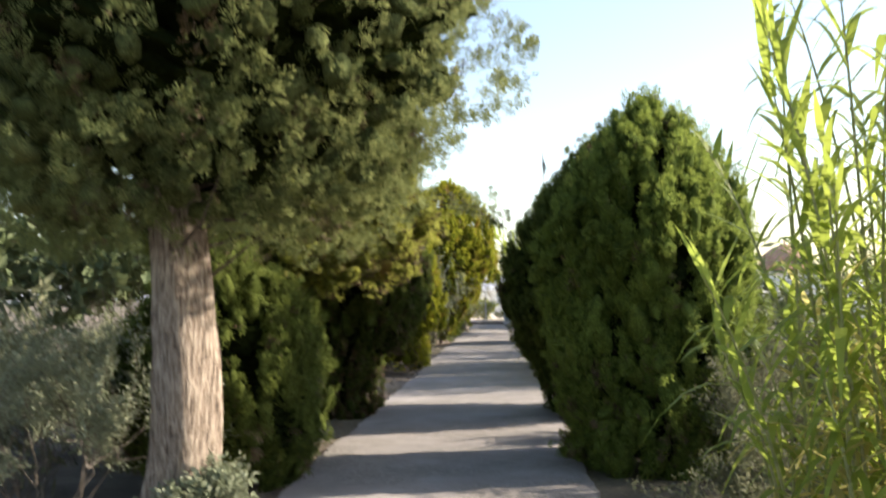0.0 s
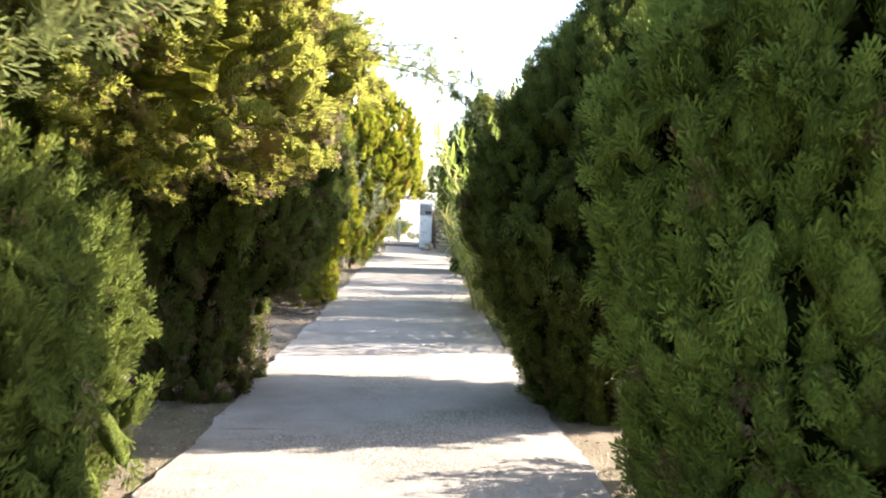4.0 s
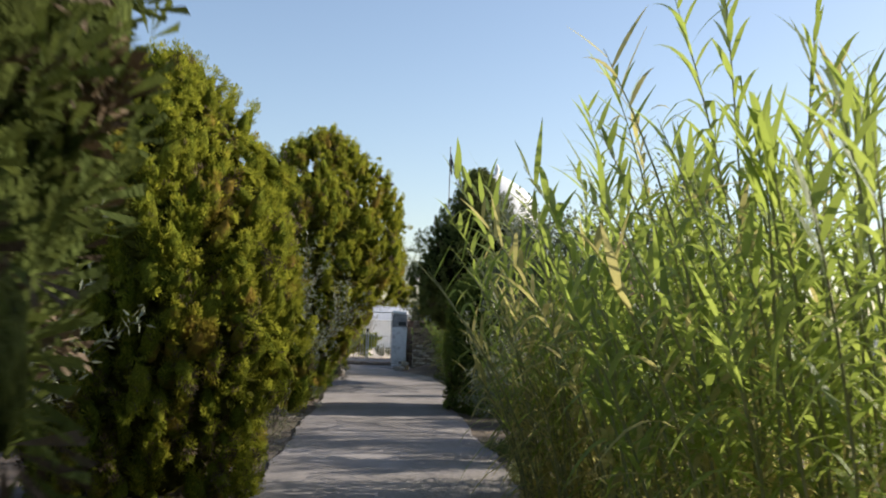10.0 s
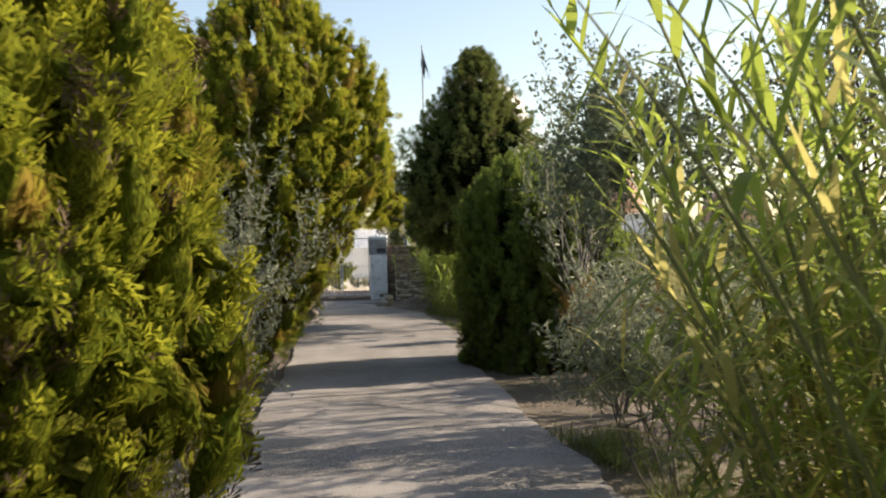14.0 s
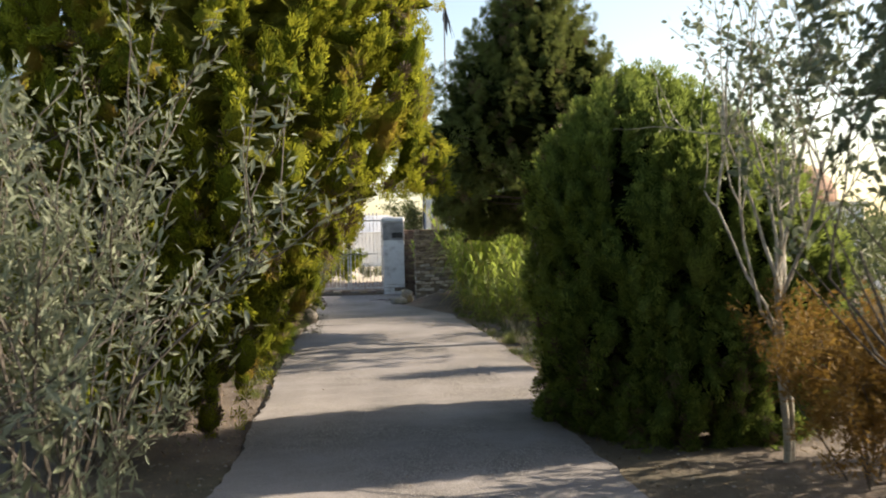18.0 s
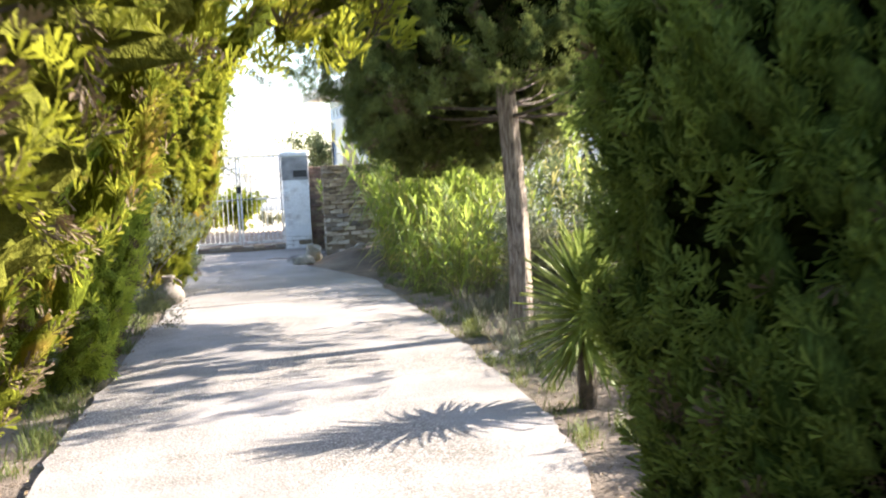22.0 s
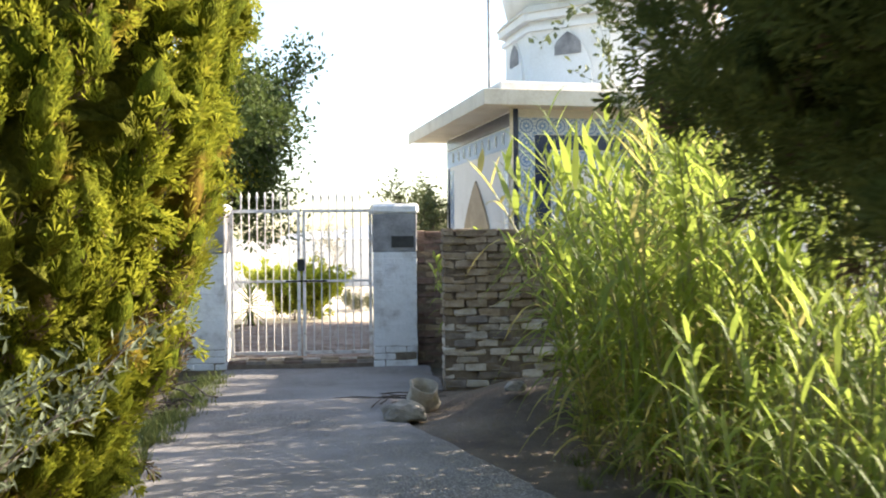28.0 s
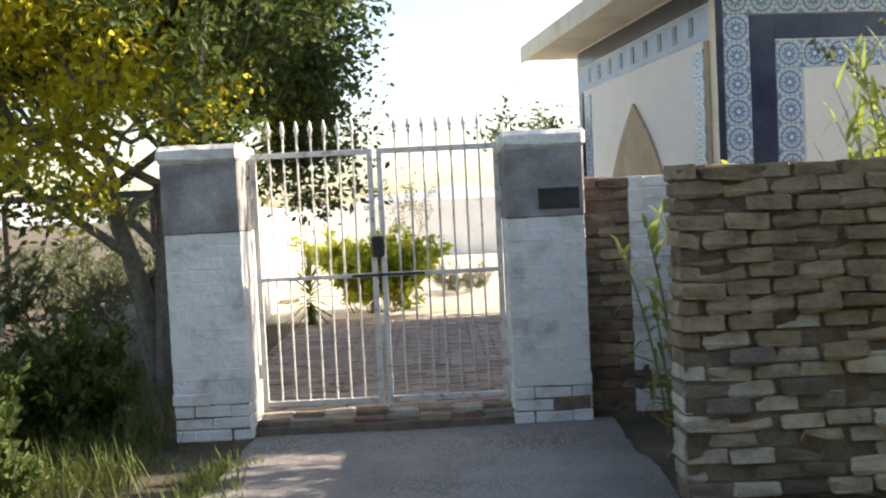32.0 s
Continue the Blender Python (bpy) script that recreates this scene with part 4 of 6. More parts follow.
# Filler shell that stands for the shaded inside of a crown.
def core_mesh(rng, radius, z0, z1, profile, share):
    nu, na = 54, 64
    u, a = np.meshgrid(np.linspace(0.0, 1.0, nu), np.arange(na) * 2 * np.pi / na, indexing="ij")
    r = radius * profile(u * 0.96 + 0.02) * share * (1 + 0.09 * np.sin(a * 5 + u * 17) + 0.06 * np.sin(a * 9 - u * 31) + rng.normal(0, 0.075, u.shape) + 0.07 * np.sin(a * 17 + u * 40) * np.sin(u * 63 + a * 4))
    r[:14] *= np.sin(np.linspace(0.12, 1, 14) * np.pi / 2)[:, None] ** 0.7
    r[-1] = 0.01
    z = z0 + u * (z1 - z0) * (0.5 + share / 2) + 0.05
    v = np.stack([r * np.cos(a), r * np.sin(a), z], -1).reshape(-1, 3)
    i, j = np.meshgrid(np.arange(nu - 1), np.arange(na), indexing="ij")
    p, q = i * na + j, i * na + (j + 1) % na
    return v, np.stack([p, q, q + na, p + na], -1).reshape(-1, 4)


def sprays(rng, pos, way, each, size, spread, lift, dead=0.06, hollow=0.62):
    """Flat sprays in plumes about the bough centres: spread gives a plume's half width and half length."""
    n = len(pos)
    grow_by = rng.uniform(0.7, 1.35, n)
    axis = unit(way * rng.uniform(0.25, 0.75, (n, 1)) + np.array([0, 0, 1.0]) * np.where(rng.random((n, 1)) < 0.8, lift, -0.5 * lift) + rng.normal(0, 0.14, (n, 3)))
    idx = np.repeat(np.arange(n), each)
    m = len(idx)
    ax, w = axis[idx], way[idx]
    s = rng.uniform(-1, 1, m)
    full = np.sqrt(np.maximum(0.04, 1 - s ** 2)) * np.where(s > 0, 1 - 0.35 * s, 1.0)
    side = unit(unit(np.cross(ax, rng.normal(0, 1, (m, 3)))) + w * 0.75)
    rad = full * rng.uniform(hollow, 1.05, m) * grow_by[idx]
    p = pos[idx] + ax * (s * spread[2] * grow_by[idx])[:, None] + side * (spread[0] * rad)[:, None]
    ahead = unit(ax * rng.uniform(0.6, 1.1, (m, 1)) + side * rng.uniform(0.15, 0.6, (m, 1)) + rng.normal(0, 0.2, (m, 3)))
    up = unit(side + rng.normal(0, 0.45, (m, 3)))
    sz = size * rng.uniform(0.65, 1.3, m)
    v, f = stamp(SPRAY, p - ahead * (sz * 0.5)[:, None], ahead, up, sz)
    per = len(SPRAY[1])
    tuft_dead = rng.random(n) < dead
    dead = np.broadcast_to(dead, (n,))[idx]
    mi = np.repeat(((rng.random(m) < 0.25 * dead) | (tuft_dead[idx] & (rng.random(m) < 0.7))).astype(int), per)
    return v, f, mi, p, axis, grow_by


def plume_bodies(rng, pos, axis, way, grow_by, spread, share, clear, x, y):
    """The dense part of each plume: a soft flame-shaped lobe with a ragged skin, flattened against the crown."""
    n, sides = len(pos), 7
    s = np.array([-1.0, -0.62, -0.15, 0.35, 0.75, 1.08])
    r = np.array([0.3, 0.85, 1.05, 0.95, 0.6, 0.08])
    ring = np.arange(sides) * 2 * np.pi / sides
    a = unit(np.cross(axis, way) + 1e-4)
    b = np.cross(axis, a)
    lift = rng.normal(0, 0.16, (n, len(s), sides))
    rad = spread[0] * share * grow_by[:, None, None] * r[None, :, None] * (1 + lift)
    along = s[None, :, None] + rng.normal(0, 0.09, (n, len(s), sides))
    v = pos[:, None, None] + axis[:, None, None] * (along * spread[2] * share)[..., None] * grow_by[:, None, None, None] \
        + rad[..., None] * (1.12 * np.cos(ring)[None, None, :, None] * a[:, None, None] + 0.85 * np.sin(ring)[None, None, :, None] * b[:, None, None])
    v = v.reshape(n, len(s) * sides, 3)
    kind = np.full(n, 2)
    if clear:
        ok = clear(v[..., 0] + x, v[..., 1] + y, v[..., 2]).all(1)
        v, kind = v[ok], kind[ok]
        n = len(v)
    i, j = np.meshgrid(np.arange(len(s) - 1), np.arange(sides), indexing="ij")
    p, q = i * sides + j, i * sides + (j + 1) % sides
    quad = np.stack([p, q, q + sides, p + sides], -1).reshape(-1, 4)
    tri = np.concatenate([quad[:, [0, 1, 2]], quad[:, [0, 2, 3]]])
    f = (tri[None] + (np.arange(n) * len(s) * sides)[:, None, None]).reshape(-1, 3)
    return v.reshape(-1, 3), f, np.repeat(kind, len(tri))


def trim(v, f, mi, keep_leaf, per_v, per_f):
    """Leaves out the leaves that are not kept."""
    kv = np.repeat(keep_leaf, per_v)
    new_index = np.cumsum(kv) - 1
    kf = np.repeat(keep_leaf, per_f)
    return v[kv], new_index[f[kf]], mi[kf]


def evergreen(x, y, radius, height, seed, leaf, label, profile=egg, z0=0.0, boughs=900, each=38, size=0.068, rough=0.14, core=0.8,
              lift=1.0, dead=0.05, clear=None, spread=(0.088, 0.088, 0.21), trunk_r=0.09, bark=BARK_DARK, group="clipped evergreens along the path",
              trunks=None, limbs=0, fill=0.12, name="evergreen_tree", lean=(0, 0)):
    rng = np.random.default_rng(seed)
    root = thing(name, (x, y, -0.08), label, "tree", group=group)
    radius -= 0.1
    pos, way = lumps(rng, boughs, radius, z0 - 0.02, height - 0.05, profile, rough)
    deep = rng.choice(len(pos), int(fill * len(pos)), replace=False)
    inner = pos[deep] * [0.8, 0.8, 1.0]
    pos, way = np.concatenate([pos, inner]), np.concatenate([way, way[deep]])
    pos[:, 0] += lean[0] * (pos[:, 2] / height) ** 2
    pos[:, 1] += lean[1] * (pos[:, 2] / height) ** 2
    low = np.clip(1.0 - (pos[:, 2] - z0) / (0.45 * height), 0, 1)
    v, f, mi, p, axis, grow_by = sprays(rng, pos, way, each, size, spread, lift, dead * (0.6 + 2.5 * low))
    ok = np.ones(len(p), bool)
    if clear:
        ok = clear(p[:, 0] + x, p[:, 1] + y, p[:, 2])
    v, f, mi = trim(v, f, mi, ok, len(SPRAY[0]), len(SPRAY[1]))
    # Lobes behind the sprays wear the darkened leaf copy as painted shade.
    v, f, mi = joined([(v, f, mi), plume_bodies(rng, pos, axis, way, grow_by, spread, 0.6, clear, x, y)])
    part("crown", mesh_np("crown", v, f, [leaf, TWIG_DEAD, PLUME_SHADE[leaf.name]], mi, smooth=True), None, root)
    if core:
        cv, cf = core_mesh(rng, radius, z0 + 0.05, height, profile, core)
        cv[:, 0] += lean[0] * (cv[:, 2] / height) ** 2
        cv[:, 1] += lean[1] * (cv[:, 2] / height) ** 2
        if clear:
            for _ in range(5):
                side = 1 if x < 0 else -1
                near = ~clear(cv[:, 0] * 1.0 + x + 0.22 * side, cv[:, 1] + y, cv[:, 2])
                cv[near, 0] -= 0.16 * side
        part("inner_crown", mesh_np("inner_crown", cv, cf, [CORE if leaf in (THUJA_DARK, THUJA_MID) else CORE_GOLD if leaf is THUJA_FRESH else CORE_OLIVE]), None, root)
    lines = []
    for tx, ty, lean_x, r in trunks or [(0, 0, 0.02, trunk_r)]:
        zz = np.linspace(-0.1, height * 0.75, 9)
        lines.append((np.stack([tx + lean_x * zz + 0.02 * np.sin(zz * 3 + seed), ty + 0.02 * np.cos(zz * 2.3 + seed), zz], -1), r * np.linspace(1.15, 0.35, 9)))
    tv, tf = tubes(lines, 9, 0.08)
    part("trunk", mesh_np("trunk", tv, tf, [bark], smooth=True), None, root)
    if limbs:
        ll = []
        for k in range(limbs):
            a, z = rng.uniform(0, 2 * np.pi), rng.uniform(0.3, 0.85) * height
            reach = radius * float(profile(np.array(z / height))) * rng.uniform(0.6, 0.98)
            s = np.linspace(0, 1, 6)
            ll.append((np.stack([np.cos(a) * reach * s, np.sin(a) * reach * s, z - 0.25 + 0.35 * s + rng.normal(0, 0.02, 6)], -1), np.linspace(0.022, 0.005, 6)))
        lv, lf = tubes(ll, 5)
        part("branchwork", mesh_np("branchwork", lv, lf, [bark]), None, root)
    return root


evergreen_bush_clear = lambda x, y, z: x < -0.62
left_clear = lambda x, y, z: ((x < 0.09) | (z > 2.25)) & ((x < -0.72) | (z > 0.85))
right_clear = lambda x, y, z: x > 0.9
evergreen(2.42, 12.1, 0.98, 3.4, 101, THUJA_MID, "dense green egg-shaped evergreen beside the path", clear=right_clear, profile=lambda u: egg(u, 0.75, 0.5))
evergreen(2.36, 16.0, 1.34, 3.6, 102, THUJA_DARK, "large dense dark green evergreen overhanging the path", clear=right_clear, boughs=980, core=0.85, profile=rounded)
evergreen(2.78, 34.15, 1.26, 2.85, 103, THUJA_MID, "dark green wedge-shaped evergreen beside the path", clear=lambda x, y, z: x > 1.56, rough=0.12, profile=lambda u: egg(u, 0.85, 0.5), lean=(-0.3, 0))
evergreen(-1.55, 13.9, 1.5, 4.9, 104, THUJA_OLIVE, "olive-gold evergreen with a high overhanging crown", z0=1.5, clear=lambda x, y, z: ((x < 0.1) | (z > 2.2)) & (z > 1.75 + 0.12 * np.sin(x * 6 + y * 5)), dead=0.16, lift=0.2, each=64, size=0.05, rough=0.18, profile=lambda u: egg(u, 0.72, 0.3), core=0.6, limbs=36, lean=(0.45, 0), trunk_r=0.1)
evergreen(-1.8, 12.9, 1.0, 2.2, 113, THUJA_DARK, "low green evergreen under the overhanging crown", clear=evergreen_bush_clear, boughs=340)
evergreen(-1.45, 11.35, 0.95, 2.1, 112, THUJA_DARK, "low dark evergreen in the shade behind the tall juniper", clear=evergreen_bush_clear, boughs=330)
evergreen(-1.16, 16.25, 1.2, 3.55, 105, THUJA_DARK, "dense shaded evergreen leaning over the path", clear=left_clear, dead=0.3, boughs=860, profile=bulged)
evergreen(-1.68, 24.4, 1.3, 3.95, 106, THUJA_LIME, "yellow-green evergreen with rusty tips", profile=lambda u: egg(u, 0.7, 0.4), dead=0.1, boughs=820, clear=left_clear)
evergreen(-1.3, 34.3, 1.98, 5.2, 107, THUJA_LIME, "tall yellow-green evergreen with bare dark stems at its foot", z0=0.35, boughs=1080, dead=0.12, lift=0.8,
          clear=lambda x, y, z: ((x < 0.15) | (z > 1.95)) & ((x < -0.7 + 0.7 * np.maximum(0, z - 0.5)) | (z > 1.7)), core=0.68, fill=0.35, limbs=40, trunks=[(-0.1, 0.3, 0.03, 0.07), (-0.25, 0.5, -0.03, 0.06), (0.12, 0.55, 0.05, 0.055)], rough=0.15, lean=(0.5, -0.1))
evergreen(-1.9, 39.5, 1.42, 3.5, 108, THUJA_FRESH, "light green evergreen with feathery drooping foliage", boughs=820, dead=0.05, lift=0.8, limbs=24, core=0.45, rough=0.13, clear=lambda x, y, z: (x < -0.8 + 0.28 * z))
evergreen(-1.7, 45.2, 1.32, 4.3, 109, THUJA_LIME, "golden green evergreen beside the gate", core=0.7, boughs=820, dead=0.05, lift=0.8, limbs=20, rough=0.12,
          clear=lambda x, y, z: (x < 0.1) | (z > 2.1), lean=(1.45, 0.1))
evergreen(-4.0, 30.5, 1.3, 3.3, 110, THUJA_LIME, "yellow-green evergreen behind the front row", boughs=260, each=18)
evergreen(-3.9, 20.5, 1.3, 3.4, 111, THUJA_DARK, "dark evergreen behind the front row", boughs=240, each=18)


def big_juniper(x, y, trunk_h, crown_z, radius, height, seed, label, trunk_r, leaf=JUNIPER, bark=BARK, profile=None, boughs=600, each=30, core=0.5, clear=None, shift=(0, 0), inner=(0.3, 1.0), bulge=None, solid=(0.86, 2.2, 0.55)):
    """A tall juniper: a bare rugged trunk and a broad crown on limbs."""
    rng = np.random.default_rng(seed)
    root = thing("juniper_tree", (x, y, -0.08), label, "tree", group="junipers")
    zz = np.linspace(-0.1, crown_z + (height - crown_z) * 0.7, 26)
    sides = 18
    ring = np.arange(sides) * 2 * np.pi / sides
    rr = trunk_r * np.interp(zz, [-0.1, 0.15, 0.5, trunk_h, zz[-1]], [1.6, 1.25, 1.02, 0.85, 0.25])
    groove = 1 + 0.1 * np.sin(ring * 4 + 0.6 + zz[:, None] * 0.5) + 0.05 * np.sin(ring * 9 + zz[:, None] * 1.5) + rng.normal(0, 0.025, (26, sides))
    cx, cy = trunk_r * 0.45 * np.sin(zz * 1.3 + seed), trunk_r * 0.3 * np.cos(zz * 1.9)
    v = np.stack([cx[:, None] + rr[:, None] * groove * np.cos(ring), cy[:, None] + rr[:, None] * groove * np.sin(ring), np.repeat(zz[:, None], sides, 1)], -1).reshape(-1, 3)
    i, j = np.meshgrid(np.arange(25), np.arange(sides), indexing="ij")
    a, b = i * sides + j, i * sides + (j + 1) % sides
    part("trunk", mesh_np("trunk", v, np.stack([a, b, b + sides, a + sides], -1).reshape(-1, 4), [bark], smooth=True), None, root, "rugged fibrous trunk")
    prof = profile or (lambda u: egg(u, 0.55, 0.35))
    pos, way = lumps(rng, boughs, radius, crown_z, height, prof, 0.16)
    depth = rng.uniform(inner[0], 1.0, len(pos)) ** 0.6
    pos[:, :2] *= depth[:, None]
    deep = depth.copy()
    pos[:, 0] += shift[0]
    pos[:, 1] += shift[1]
    if bulge:
        n, mid, half = bulge
        out = rng.uniform(0.35, 1.0, n) ** 0.5
        b = unit(rng.normal(0, 1, (n, 3))) * out[:, None]
        deep = np.concatenate([deep, out])
        pos, way = np.concatenate([pos, b * half + mid - np.array([x, y, 0])]), np.concatenate([way, unit(b)])
    lv, lf, mi, p, axis, grow_by = sprays(rng, pos, way, each, 0.056, (0.12, 0.12, 0.16), 0.45, 0.07, 0.15)
    ok = np.ones(len(p), bool) if clear is None else clear(p[:, 0] + x, p[:, 1] + y, p[:, 2])
    lv, lf, mi = trim(lv, lf, mi, ok, len(SPRAY[0]), len(SPRAY[1]))
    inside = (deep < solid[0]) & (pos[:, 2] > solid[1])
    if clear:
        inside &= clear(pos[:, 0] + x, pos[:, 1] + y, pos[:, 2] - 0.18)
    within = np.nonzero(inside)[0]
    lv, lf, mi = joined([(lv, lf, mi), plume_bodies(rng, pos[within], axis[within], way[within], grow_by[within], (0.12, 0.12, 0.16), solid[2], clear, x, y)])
    part("crown", mesh_np("crown", lv, lf, [leaf, TWIG_DEAD, PLUME_SHADE[leaf.name]], mi, smooth=True), None, root)
    lines = []
    held = np.arange(len(pos)) if clear is None else np.nonzero(clear(pos[:, 0] + x, pos[:, 1] + y, pos[:, 2] - 0.12))[0]
    for k in rng.choice(held, 46, replace=False):
        e = pos[k]
        z = max(trunk_h * 0.85, min(e[2] - rng.uniform(0.0, 0.5), zz[-1]))
        s = np.linspace(0, 1, 7)
        bend = np.stack([e[0] * s, e[1] * s, z + (e[2] - z) * s ** 1.6], -1) + rng.normal(0, 0.02, (7, 3)) * s[:, None]
        lines.append((bend, np.linspace(0.02, 0.003, 7)))
    bv, bf = tubes(lines, 5)
    part("branchwork", mesh_np("branchwork", bv, bf, [BARK_DARK]), None, root)
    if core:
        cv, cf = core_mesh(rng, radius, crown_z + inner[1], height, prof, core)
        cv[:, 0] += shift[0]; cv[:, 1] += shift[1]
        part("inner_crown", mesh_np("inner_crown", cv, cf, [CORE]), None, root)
    return root


big_juniper(-1.24, 9.4, 2.0, 2.0, 2.08, 6.2, 201, "tall juniper with a thick bare trunk and broad dark crown", 0.225, clear=lambda x, y, z: (z > np.interp(x, [-0.7, 0.1, 0.5], [1.7, 2.0, 2.3]) + 0.15 * np.sin(y * 5 + x * 4)) | (x < -0.9), boughs=1350, each=36, core=0.76, shift=(0.2, 0.1), inner=(0.6, 0.4), bulge=(430, np.array([-1.1, 9.3, 2.7]), np.array([1.7, 1.4, 0.6])))
big_juniper(2.68, 40.1, 2.4, 1.4, 2.1, 5.5, 202, "juniper with a pale rugged trunk and ragged dark crown", 0.095, leaf=JUNIPER_SUN, bulge=(1000, np.array([2.5, 41.9, 2.45]), np.array([1.3, 1.2, 1.0])), solid=(0.84, 1.7, 0.46), profile=lambda u: spire(u, 0.85, 0.2), boughs=1500, each=50, core=0.62,
            clear=lambda x, y, z: ((x > 1.35) | ((z > 2.3) & (y < 41.2))) & (z > 1.95 - 0.4 * np.clip(y - 40.3, 0, 1.6) + 0.2 * np.sin(x * 4) + 0.5 * np.exp(-((x - 2.68) / 0.35) ** 2)))


def bough(x, y, z, dx, dy, dz, seed):
    """A thin branch with hanging sprays, reaching out over the path."""
    rng = np.random.default_rng(seed)
    s = np.linspace(0, 1, 9)
    pts = np.stack([dx * s, dy * s, dz * s ** 1.6], -1) + rng.normal(0, 0.015, (9, 3))
    return (pts + [x, y, z], np.linspace(0.012, 0.003, 9))


def overhang(parent_at, lines, seed, leaf, label):
    rng = np.random.default_rng(seed)
    root = thing("overhanging_branch", parent_at, label, "branch")
    org = np.array(parent_at)
    ls = [(p - org, r) for p, r in lines]
    for one in ls:
        tv, tf = tubes([one], 5)
        part("twig", mesh_np("twig", tv, tf, [BARK_DARK]), None, root)
    pos = np.concatenate([p[5:] for p, _ in ls])
    pos = np.repeat(pos, 2, 0) + rng.normal(0, 0.05, (2 * len(pos), 3)) * [1.0, 1.0, 0.6]
    way = unit(np.tile([0.2, 0, -0.3], (len(pos), 1)) + rng.normal(0, 0.2, (len(pos), 3)))
    v, f, mi, _, _, _ = sprays(rng, pos, way, 20, 0.05, (0.06, 0.06, 0.08), -0.3, 0.1)
    part("foliage", mesh_np("foliage", v, f, [leaf, TWIG_DEAD], mi), None, root)


overhang((-0.6, 16.3, 2.95), [bough(-0.6, 16.3, 2.95, 1.7, 0.1, -0.3, 1), bough(-0.6, 16.3, 2.95, 1.5, 0.3, -0.1, 2), bough(-0.5, 16.3, 2.9, 1.35, -0.1, -0.28, 3),
                             bough(-0.4, 16.3, 2.95, 1.2, 0.0, 0.05, 5), bough(0.6, 16.3, 2.74, 0.4, 0.0, -0.28, 6)], 301, JUNIPER, "thin evergreen branch hanging over the path")



# ---- shrubs and broad-leaved trees ----
def grow(rng, p, d, length, r, level, lines, tips, spread=0.6, kids=3, droop=0.0, up=0.25):
    n = 5
    pts = [p]
    q, w = p.copy(), d.copy()
    for _ in range(n - 1):
        w = unit(w + rng.normal(0, 0.13, 3) + np.array([0, 0, up * 0.2 - droop * 0.15]))
        q = q + w * length / (n - 1)
        pts.append(q)
    pts = np.array(pts)
    lines.append((pts, np.linspace(r, r * 0.55, n)))
    if level == 0:
        tips.append(pts)
        return
    for k in range(kids):
        i = rng.integers(2, n)
        nd = unit(w + rng.normal(0, spread, 3) + np.array([0, 0, up - droop * 0.3]))
        grow(rng, pts[i] if k else pts[-1], nd, length * rng.uniform(0.6, 0.85), r * 0.55, level - 1, lines, tips, spread, kids, droop, up)
    if level == 1:
        tips.append(pts[2:])


def leaves_on(rng, tips, each, size, shape, along=0.5, jitter=0.03):
    pts = np.concatenate(tips)
    ways = np.concatenate([np.gradient(t, axis=0) for t in tips])
    idx = np.repeat(np.arange(len(pts)), each)
    m = len(idx)
    w = unit(ways[idx])
    p = pts[idx] + ways[idx] * rng.uniform(-0.5, 0.5, (m, 1)) + rng.normal(0, jitter, (m, 3))
    ahead = unit(w * along + rng.normal(0, 0.6, (m, 3)) + [0, 0, 0.1])
    up = unit(rng.normal(0, 0.7, (m, 3)) + [0, 0, 0.8])
    return stamp(shape, p, ahead, up, size * rng.uniform(0.6, 1.3, m))


def shrub(x, y, height, wide, seed, leaf, label, name="shrub", stems=9, levels=2, kids=3, each=5, size=0.06, shape=LANCE, bark=BARK_GREY, group="", category="shrub", spread=0.55, up=0.25, lean=(0.0, 0.0), z=-0.08, sides=4):
    rng = np.random.default_rng(seed)
    root = thing(name, (x, y, z), label, category, group=group)
    lines, tips = [], []
    for k in range(stems):
        a = rng.uniform(0, 2 * np.pi)
        o = rng.uniform(0, 0.22) * wide
        d = unit(np.array([np.cos(a) * wide * 0.55 / height + lean[0], np.sin(a) * wide * 0.55 / height + lean[1], 1.0]))
        grow(rng, np.array([np.cos(a) * o, np.sin(a) * o, -0.05]), d, height * rng.uniform(0.4, 0.56), 0.005 + 0.0035 * height, levels, lines, tips, spread, kids, 0.0, up)
    tv, tf = tubes(lines, sides)
    part("branchwork", mesh_np("branchwork", tv, tf, [bark]), None, root)
    v, f = leaves_on(rng, tips, int(each * 2.2), size * 0.92, shape)
    part("foliage", mesh_np("foliage", v, f, [leaf]), None, root)
    return root


shrub(-1.9, 29.0, 2.3, 0.8, 401, SILVER, "silvery narrow-leaved shrub between the evergreens", stems=7, levels=2, kids=4, each=4, size=0.09, group="silver shrubs")
shrub(-1.25, 30.35, 2.5, 0.55, 408, SILVER, "silvery narrow-leaved shrub with pale tips", stems=9, levels=2, kids=4, each=4, size=0.08, group="silver shrubs")
shrub(-2.05, 27.2, 1.7, 1.0, 409, OLIVE, "dull green twiggy shrub at the path's edge", stems=11, levels=3, each=4, size=0.07, group="green shrubs")
shrub(-2.95, 22.2, 2.5, 1.0, 402, SILVER, "silvery shrub in the sun behind the evergreens", stems=11, levels=2, kids=4, each=6, size=0.085, group="silver shrubs")
shrub(-1.2, 26.0, 1.1, 0.8, 403, SCRUB, "dry twiggy shrub with few leaves", stems=9, levels=2, each=3, size=0.05, group="dry shrubs")
shrub(2.2, 27.0, 1.35, 1.0, 404, SILVER, "grey-green shrub under the reeds", stems=11, levels=3, each=4, size=0.07, group="silver shrubs")
shrub(3.7, 28.9, 1.4, 1.1, 405, OLIVE, "leafy green shrub beside the path", stems=11, levels=3, each=4, size=0.06, shape=OVAL, group="green shrubs")
